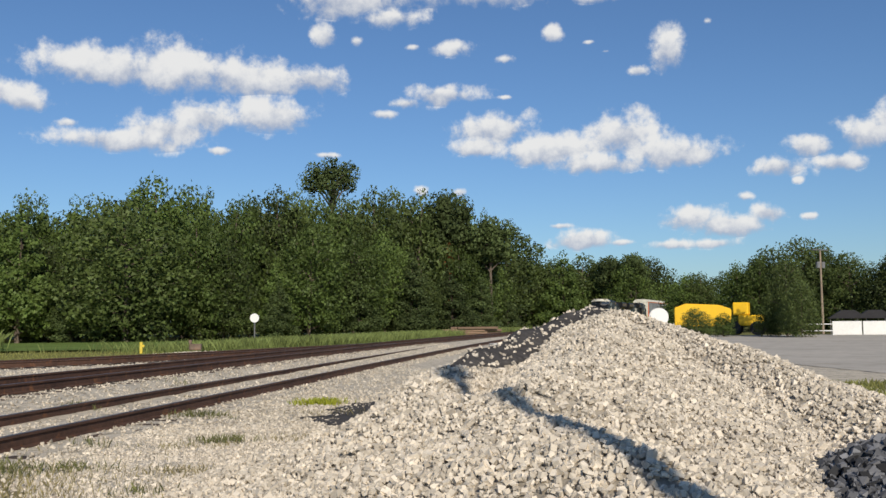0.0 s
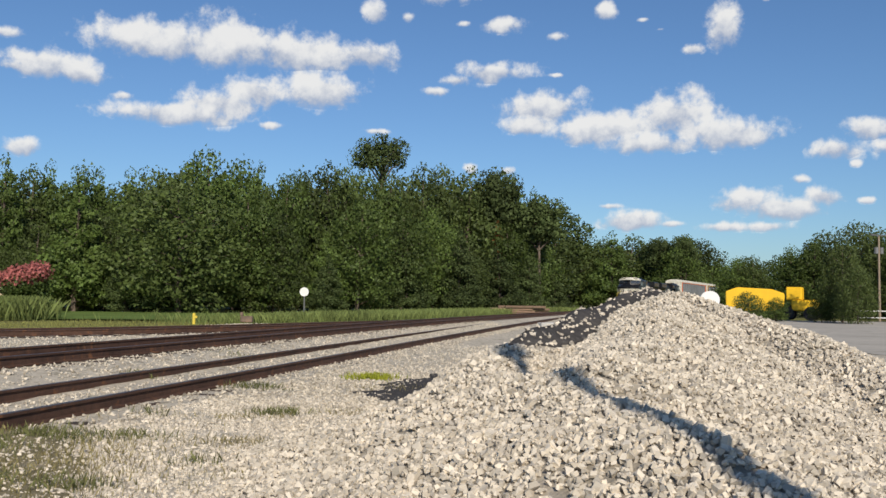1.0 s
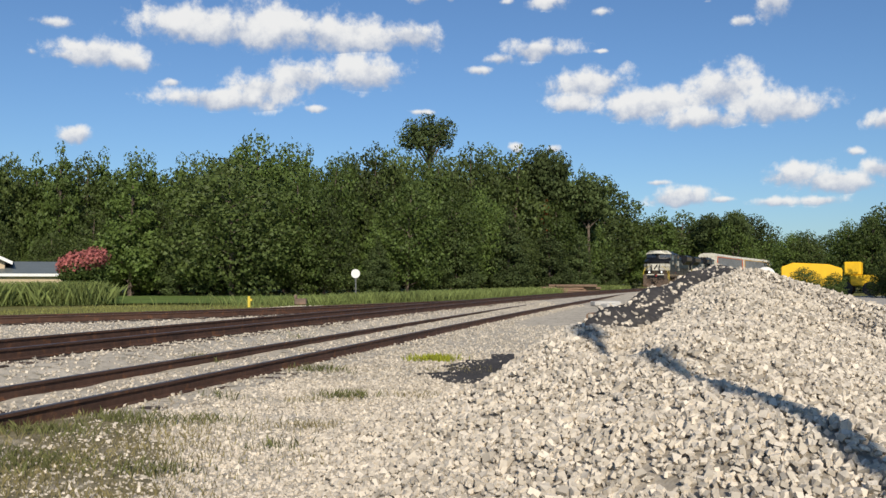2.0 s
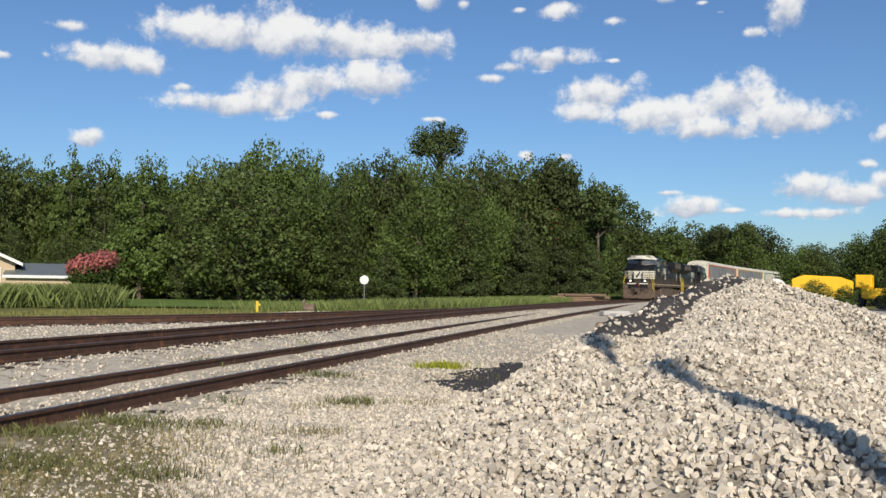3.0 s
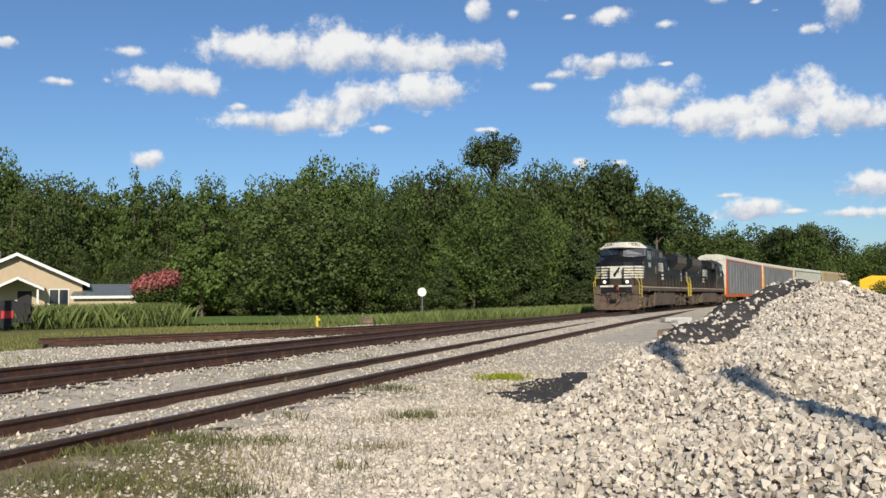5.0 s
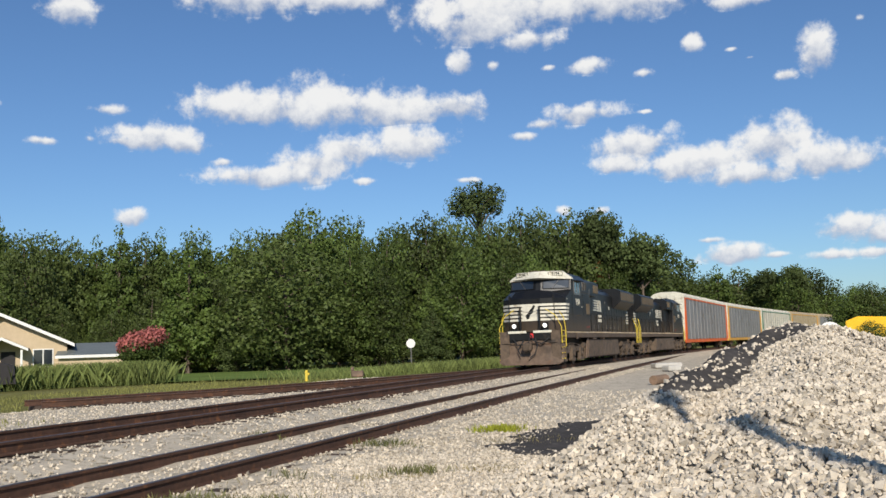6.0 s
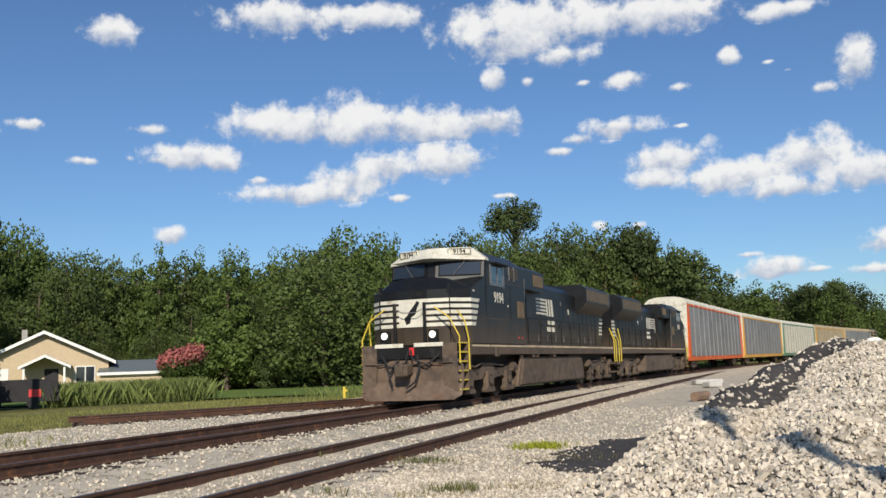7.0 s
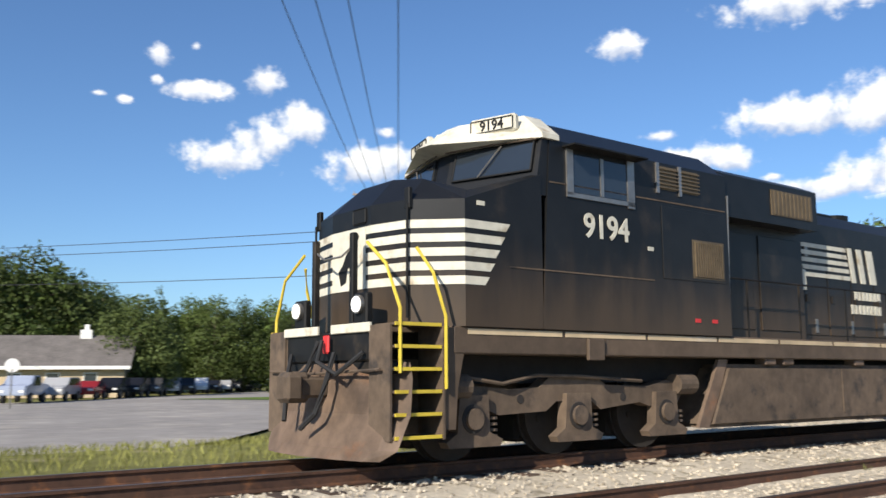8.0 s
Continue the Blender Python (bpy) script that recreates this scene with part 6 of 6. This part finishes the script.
def build_poles():
    a = utility_pole("utility_pole", "tall leaning weathered wooden utility pole by the road", 14.3, place(42.6, 62, 0, 40) @ pose(0, 0, 0, 0, -2.5, 0), 1.1)
    b = utility_pole("utility_pole", "wooden utility pole with a transformer by the sign", 9.6, place(35.0, 46, 0, 30), 0.85)
    bm = NB()
    tube(bm, [(0.3, 0, 7.2), (0.3, 0, 7.9)], 0.2, 12)
    part("transformer", bm, M_STEEL, b)
    bm = NB()
    for dx, az in ((-1.0, 49.5), (-0.45, 47.2), (0.4, 45.0), (1.0, 41.6)):
        p0 = Vector((-math.sin(radians(42.6)) * 62 + dx * 0.75 + 0.45, math.cos(radians(42.6)) * 62 + dx * 0.75, 14.1))
        q = Vector((-math.sin(radians(az)) * 26, math.cos(radians(az)) * 26, 12.9))
        p1 = q + (q - p0) * 1.0
        p1.z = 14.0
        pts = []
        for k in range(13):
            f = k / 12
            w = p0.lerp(p1, f)
            w.z -= 1.2 * 4 * f * (1 - f)
            pts.append(w)
        tube(bm, pts, 0.018, 4)
    tagged(part("overhead_wires", bm, M_WIRE), "dark overhead power wires across the sky", "power line")
    for z, s in ((9.4, 0.4), (8.9, 0.5), (7.0, 0.5)):
        p0 = Vector((-math.sin(radians(35)) * 46, math.cos(radians(35)) * 46, z))
        p1 = Vector((-95, 22, z + 2.6))
        pts = []
        for k in range(11):
            f = k / 10
            q = p0.lerp(p1, f)
            q.z -= s * 4 * f * (1 - f)
            pts.append(q)
        bm = NB()
        tube(bm, pts, 0.02, 4)
        tagged(part("roadside_wire", bm, M_WIRE), "dark wire strung along the road", "power line", "wires along the road")
    # unseen pole behind the camera, added so that its shadow lies on the heap
    utility_pole("utility_pole", "unseen wooden utility pole behind the camera that shades the heap", 8.1, pose(2.98, -3.0, 0, 0, 0, 60), 0.3, 0.13)
    lp = empty("street_lamp", "tall grey lamp post at the lot", "lamp post")
    bm = NB()
    tube(bm, [(0, 0, 0), (0, 0, 8.2)], 0.13, 8, 0.08)
    part("post", bm, M_POLE, lp)
    bm = NB()
    box(bm, -1.1, 1.1, -0.08, 0.08, 8.1, 8.22)
    part("crossarm", bm, M_STEEL, lp)
    for x in (-0.35, 0.35):
        bm = NB()
        tube(bm, [(x, 0, 6.4), (x, 0, 7.0)], 0.2, 10)
        part("transformer", bm, M_STEEL, lp)
    lp.matrix_basis = place(-27.1, 96, 0, 25)
    ws = empty("whistle_post_sign", "round white railway sign on a short post", "sign")
    bm = NB()
    tube(bm, [(0, 0, 0), (0, 0, 1.5)], 0.05, 8)
    part("post", bm, M_STEEL, ws)
    bm = NB()
    disc(bm, (0, -0.08, 1.68), (0, 1, 0), 0.29, 0.03, 24)
    part("plate", bm, M_TRIM, ws)
    ws.matrix_basis = place(6.9, 60, 0.15)
    yp = empty("marker_post", "short bright yellow marker post by the track", "post")
    bm = NB()
    box(bm, -0.06, 0.06, -0.06, 0.06, 0, 0.5, 0.02)
    box(bm, 0.05, 0.14, -0.04, 0.04, 0.28, 0.38, 0.01)
    part("post", bm, M_YELLOW, yp)
    yp.matrix_basis = place(13.4, 42, 0.2)
    sw = empty("switch_stand", "small rusty switch stand beside the stub track", "switch stand")
    bm = NB()
    box(bm, -0.28, 0.28, -0.15, 0.15, 0, 0.3, 0.04)
    box(bm, -0.3, -0.16, -0.08, 0.08, 0.3, 0.48, 0.02)
    part("housing", bm, M_PLOW, sw)
    sw.matrix_basis = place(10.3, 44, 0.25)


build_poles()


def build_timber():
    rng = random.Random(8)
    for k in range(16):
        bm = NB()
        box(bm, -1.9, 1.9, -0.13, 0.13, -0.1, 0.1, 0.02)
        ob = part("tie_log", bm, M_LOG)
        tagged(ob, "weathered brown timber tie in a stack by the line", "timber", "stacked timber ties")
        base = place(-6.2 - 0.5 * (k % 3 == 0), 84 + (k % 4) * 0.3, 0.25 + (k // 4) * 0.22, 12 + rng.uniform(-5, 5))
        ob.matrix_basis = base @ pose(rng.uniform(-0.7, 0.7), 0, 0)
    for x, y, l, a, mat, lab in ((4.55, 32.6, 0.55, 60, M_LOG, "short cut log lying on the gravel"), (-3.15, 11.7, 0.11, 70, M_TIE, "broken piece of old tie in the gravel")):
        bm = NB()
        tube(bm, [(-l, 0, 0), (l, 0, 0)], 0.16 if l > 0.5 else 0.04, 10)
        tagged(part("log", bm, mat), lab, "log").matrix_basis = pose(x, y, 0.15 if l > 0.5 else 0.05, 0, 0, a)
    for x, y, w, a in ((7.6, 50.5, 0.8, 20), (7.0, 45.2, 0.38, 30)):
        bm = NB()
        box(bm, -w, w, -0.3, 0.3, 0, 0.26, 0.05)
        tagged(part("concrete_slab", bm, M_CONCRETE), "pale concrete slab beside the side track", "slab").matrix_basis = pose(x, y, 0.02, 0, 0, a)


build_timber()


def yard_vehicles():
    t = empty("yellow_dump_trailer", "large bright yellow dump body standing behind bushes", "trailer")
    bm = NB()
    prism(bm, [(-5.0, 1.0), (5.0, 1.0), (5.2, 3.0), (3.0, 3.5), (-3.0, 3.7), (-5.0, 3.2)], -1.3, 1.3)
    bmesh.ops.bevel(bm, geom=bm.edges[:], offset=0.12, segments=2, affect="EDGES")
    part("body", bm, M_BRIGHTYELLOW, t)
    for x in (-3.6, -2.4, 2.8, 3.9):
        bm = NB()
        disc(bm, (x, -1.15, 0.5), (0, 1, 0), 0.5, 0.3, 18)
        part("wheel", bm, M_RUBBER, t)
    bm = NB()
    box(bm, -4.8, 4.8, -0.5, 0.5, 0.7, 1.0)
    part("chassis", bm, M_DARK, t)
    t.matrix_basis = place(-20.4, 98, 0, -20) @ Matrix.Diagonal((0.55, 0.8, 0.85, 1))
    k = empty("yellow_loader", "yellow wheeled loader parked by the trees", "loader")
    bm = NB()
    box(bm, -1.6, 0.6, -0.9, 0.9, 0.9, 1.9, 0.1)
    part("body", bm, M_BRIGHTYELLOW, k)
    bm = NB()
    box(bm, -0.3, 1.1, -0.75, 0.75, 1.9, 3.1, 0.08)
    cab_ = part("cab", bm, M_BRIGHTYELLOW, k)
    bm = NB()
    box(bm, -0.1, 0.9, -0.765, -0.752, 2.1, 2.9)
    part("window", bm, M_GLASS, cab_)
    for x in (-1.1, 1.0):
        for s in (-1, 1):
            bm = NB()
            disc(bm, (x, s * 0.9, 0.65), (0, 1, 0), 0.65, 0.4, 20)
            part("wheel", bm, M_RUBBER, k)
    bm = NB()
    prism(bm, [(1.4, 0.3), (2.3, 0.25), (2.2, 0.4), (1.7, 1.1), (1.4, 1.1)], -1.1, 1.1)
    part("bucket", bm, M_STEEL, k)
    k.matrix_basis = place(-22.9, 92, 0, 150)
    d = empty("cable_drum", "white faced round cable drum behind the heap", "cable drum")
    for s in (-1, 1):
        bm = NB()
        disc(bm, (0, s * 0.45, 0.75), (0, 1, 0), 0.75, 0.06, 28)
        part("flange", bm, M_TRIM, d)
    bm = NB()
    disc(bm, (0, 0, 0.75), (0, 1, 0), 0.42, 0.9, 20)
    part("core", bm, M_DARK, d)
    d.matrix_basis = place(-17.9, 80, 1.0, -10)
    st = empty("flat_rack", "dark steel rack that holds the drum", "rack")
    bm = NB()
    box(bm, -1.3, 1.3, -0.7, 0.7, 0, 1.0, 0.05)
    part("frame", bm, M_DARK, st)
    st.matrix_basis = place(-17.9, 80, 0, -10)
    f = empty("white_barrier", "row of low white panels round the yard", "fence")
    for j in range(4):
        bm = NB()
        box(bm, j * 2.6, j * 2.6 + 2.5, -0.05, 0.05, 0, 1.25, 0.02)
        part("panel", bm, M_TRIM, f)
    f.matrix_basis = place(-27.6, 92, 0, -22)
    g = empty("yard_gate", "white tubular gate at the yard entrance", "gate")
    bm = NB()
    for z in (0.4, 1.0):
        tube(bm, [(0, 0, z), (2.6, 0, z)], 0.05, 6)
    part("bars", bm, M_TRIM, g)
    for x in (0, 2.6):
        bm = NB()
        tube(bm, [(x, 0, 0), (x, 0, 1.2)], 0.06, 6)
        part("post", bm, M_TRIM, g)
    g.matrix_basis = place(-26.0, 90, 0, -22)
    for j, az in enumerate((-28.4, -29.8, -31.2, -32.8)):
        b = empty("dark_canopy", "low dark canopy roof in the yard", "canopy", "yard canopies")
        bm = NB()
        prism(bm, [(-1.8, 1.5), (1.8, 1.5), (0.6, 2.3), (-0.6, 2.3)], -1.5, 1.5)
        part("roof", bm, M_DARK, b)
        for x in (-1.6, 1.6):
            bm = NB()
            tube(bm, [(x, -1.3, 0), (x, -1.3, 1.55)], 0.05, 6)
            part("post", bm, M_STEEL, b)
        b.matrix_basis = place(az, 99, 0, -25)


yard_vehicles()


def parked_car(name, label, paint, m, kind):
    base = empty(name, label, "car", "cars parked along the road")
    L = 2.3
    if kind == "suv":
        prof = [(-L, 0.45), (L, 0.45), (L, 0.85), (L - 0.15, 1.0), (1.15, 1.12), (0.55, 1.66), (-1.95, 1.68), (-L + 0.02, 1.1)]
    elif kind == "pickup":
        prof = [(-2.7, 0.5), (2.6, 0.5), (2.6, 0.95), (2.45, 1.12), (1.3, 1.2), (0.75, 1.78), (-0.7, 1.8), (-0.9, 1.2), (-2.7, 1.2)]
    else:
        prof = [(-L, 0.4), (L, 0.4), (L, 0.75), (L - 0.2, 0.9), (1.1, 0.98), (0.35, 1.40), (-1.0, 1.42), (-1.75, 1.02), (-L, 0.98)]
    bm = NB()
    prism(bm, prof, -0.88, 0.88)
    bmesh.ops.bevel(bm, geom=[e for e in bm.edges], offset=0.06, segments=2, affect="EDGES")
    part("body", bm, paint, base)
    hi = max(z for x, z in prof)
    rear = -1.8 if kind == "suv" else (-0.65 if kind == "pickup" else -1.35)
    lowz = 1.12 if kind != "sedan" else 0.98
    for s in (-1, 1):
        bm = NB()
        prism(bm, [(rear, lowz), (0.95, lowz), (0.45, hi - 0.1), (rear + 0.15, hi - 0.1)], s * 0.885 - 0.008, s * 0.885 + 0.008)
        part("side_window", bm, M_GLASS, base)
        for x in (-1.45, 1.45):
            bm = NB()
            disc(bm, (x, s * 0.82, 0.34), (0, 1, 0), 0.34, 0.22, 20)
            w = part("wheel", bm, M_RUBBER, base)
            bm = NB()
            disc(bm, (x, s * 0.94, 0.34), (0, 1, 0), 0.2, 0.02, 14)
            part("rim", bm, M_STEEL, w)
        bm = NB()
        fx = max(x for x, z in prof)
        box(bm, fx - 0.04, fx + 0.02, *sorted((s * 0.45, s * 0.8)), 0.68, 0.84, 0.02)
        part("headlight", bm, M_TRIM, base)
    base.matrix_basis = m


def build_cars():
    rng = random.Random(4)
    cols = {"pale blue silver": (0.36, 0.40, 0.50), "white": (0.7, 0.7, 0.7), "dark red": (0.28, 0.02, 0.02), "black": (0.015, 0.015, 0.018), "dark grey": (0.06, 0.06, 0.065), "silver": (0.42, 0.42, 0.42)}
    paints = {k: material(k.replace(" ", "_") + "_car_paint", v, 0.25, 0.2, spread=0.05) for k, v in cols.items()}
    line = [("pale blue silver", "pickup"), ("silver", "suv"), ("dark red", "sedan"), ("black", "suv"), ("black", "suv"), ("dark grey", "suv"), ("silver", "suv"), ("black", "suv"), ("white", "suv"),
            ("black", "sedan"), ("silver", "sedan"), ("dark grey", "suv"), ("black", "suv"), ("white", "sedan"), ("black", "sedan")]
    p0, p1 = Vector((-60.5, 31.2, 0.05)), Vector((-96, 82, 0.05))
    for k, (c, kind) in enumerate(line):
        f = k / 14
        p = p0.lerp(p1, f ** 0.95)
        parked_car("parked_" + kind, c + " " + kind + " parked facing the road", paints[c], pose(p.x, p.y, 0.05, 0, 0, -42 + rng.uniform(-4, 4)), kind)
    b = empty("low_building", "long low building with a brown grey shingle roof", "building")
    bm = NB()
    box(bm, -16, 8, 0, 8, 0, 2.6)
    part("wall", bm, M_STUCCO, b)
    bm = NB()
    loft(bm, [[(x, -0.7, 2.55), (x, 4, 5.6), (x, 8.7, 2.55), (x, 4, 5.3)] for x in (-16.6, 8.6)])
    part("roof", bm, M_SHINGLE, b)
    bm = NB()
    box(bm, -16.6, 8.6, -0.78, -0.70, 2.45, 2.75)
    part("fascia", bm, M_TRIM, b)
    for k in range(7):
        bm = NB()
        box(bm, -14 + k * 3.1, -12.8 + k * 3.1, -0.04, 0.02, 0.9, 2.2)
        w = part("window", bm, M_TRIM, b)
        bm = NB()
        box(bm, -13.9 + k * 3.1, -12.9 + k * 3.1, -0.06, -0.042, 1.0, 2.1)
        part("pane", bm, M_GLASS, w)
    bm = NB()
    box(bm, 3.6, 4.6, 3.5, 4.5, 5.0, 6.1)
    box(bm, 3.9, 4.3, 3.8, 4.2, 6.1, 6.6)
    part("cupola", bm, M_TRIM, b, "white roof cupola")
    b.matrix_basis = place(62.6, 88, 0, 50)
    s = empty("round_sign", "white round sign on a thin post by the road", "sign")
    bm = NB()
    tube(bm, [(0, 0, 0), (0, 0, 2.1)], 0.04, 8)
    part("post", bm, M_STEEL, s)
    bm = NB()
    disc(bm, (0, 0, 2.3), (0.8, -0.5, 0), 0.38, 0.03, 24)
    part("plate", bm, M_TRIM, s)
    s.matrix_basis = place(63.4, 55)
    y = empty("road_sign_board", "bright yellow advertising strip far along the road", "sign")
    bm = NB()
    box(bm, -2.2, 2.2, -0.1, 0.1, 4.2, 5.2)
    part("board", bm, M_BRIGHTYELLOW, y)
    for x in (-1.5, 1.5):
        bm = NB()
        tube(bm, [(x, 0, 0), (x, 0, 4.3)], 0.08, 8)
        part("post", bm, M_STEEL, y)
    y.matrix_basis = place(44.4, 150, 0, 45)


build_cars()


# ---- what moves ----


def nose_u(t):
    return NOSE_END + SPEED * (8.0 - t)


def train_pose(u, turned):
    a, b = main_point(u - 7.0), main_point(u + 7.0)
    mid = (a + b) / 2
    head = math.degrees(math.atan2(a.y - b.y, a.x - b.x))
    return pose(mid.x, mid.y, RAIL_Z, 0, 0, head + (180 if turned else 0))


def motions():
    times = [k * 0.5 for k in range(17)]
    behind = 9.6
    walk(loco_a, [(t, train_pose(nose_u(t) + behind, False)) for t in times])
    behind += 21.5
    walk(loco_b, [(t, train_pose(nose_u(t) + behind, True)) for t in times])
    behind += 10.9 + 14.2
    for ob, wheels in racks:
        walk(ob, [(t, train_pose(nose_u(t) + behind, False)) for t in times])
        behind += 28.2
    # wheels roll with the way that the train goes
    fine = [k / 30 for k in range(241)]
    for wheels, way in ((wheels_a, 1), (wheels_b, -1)):
        for i, ob in enumerate(wheels):
            x = ob.matrix_basis.translation.x
            flip = -1 if i >= 3 else 1
            walk(ob, [(t, pose(x, 0, 0.53, 0, (way * flip * SPEED * t / 0.53 * 180 / math.pi) % 360.0, 0)) for t in fine])


motions()
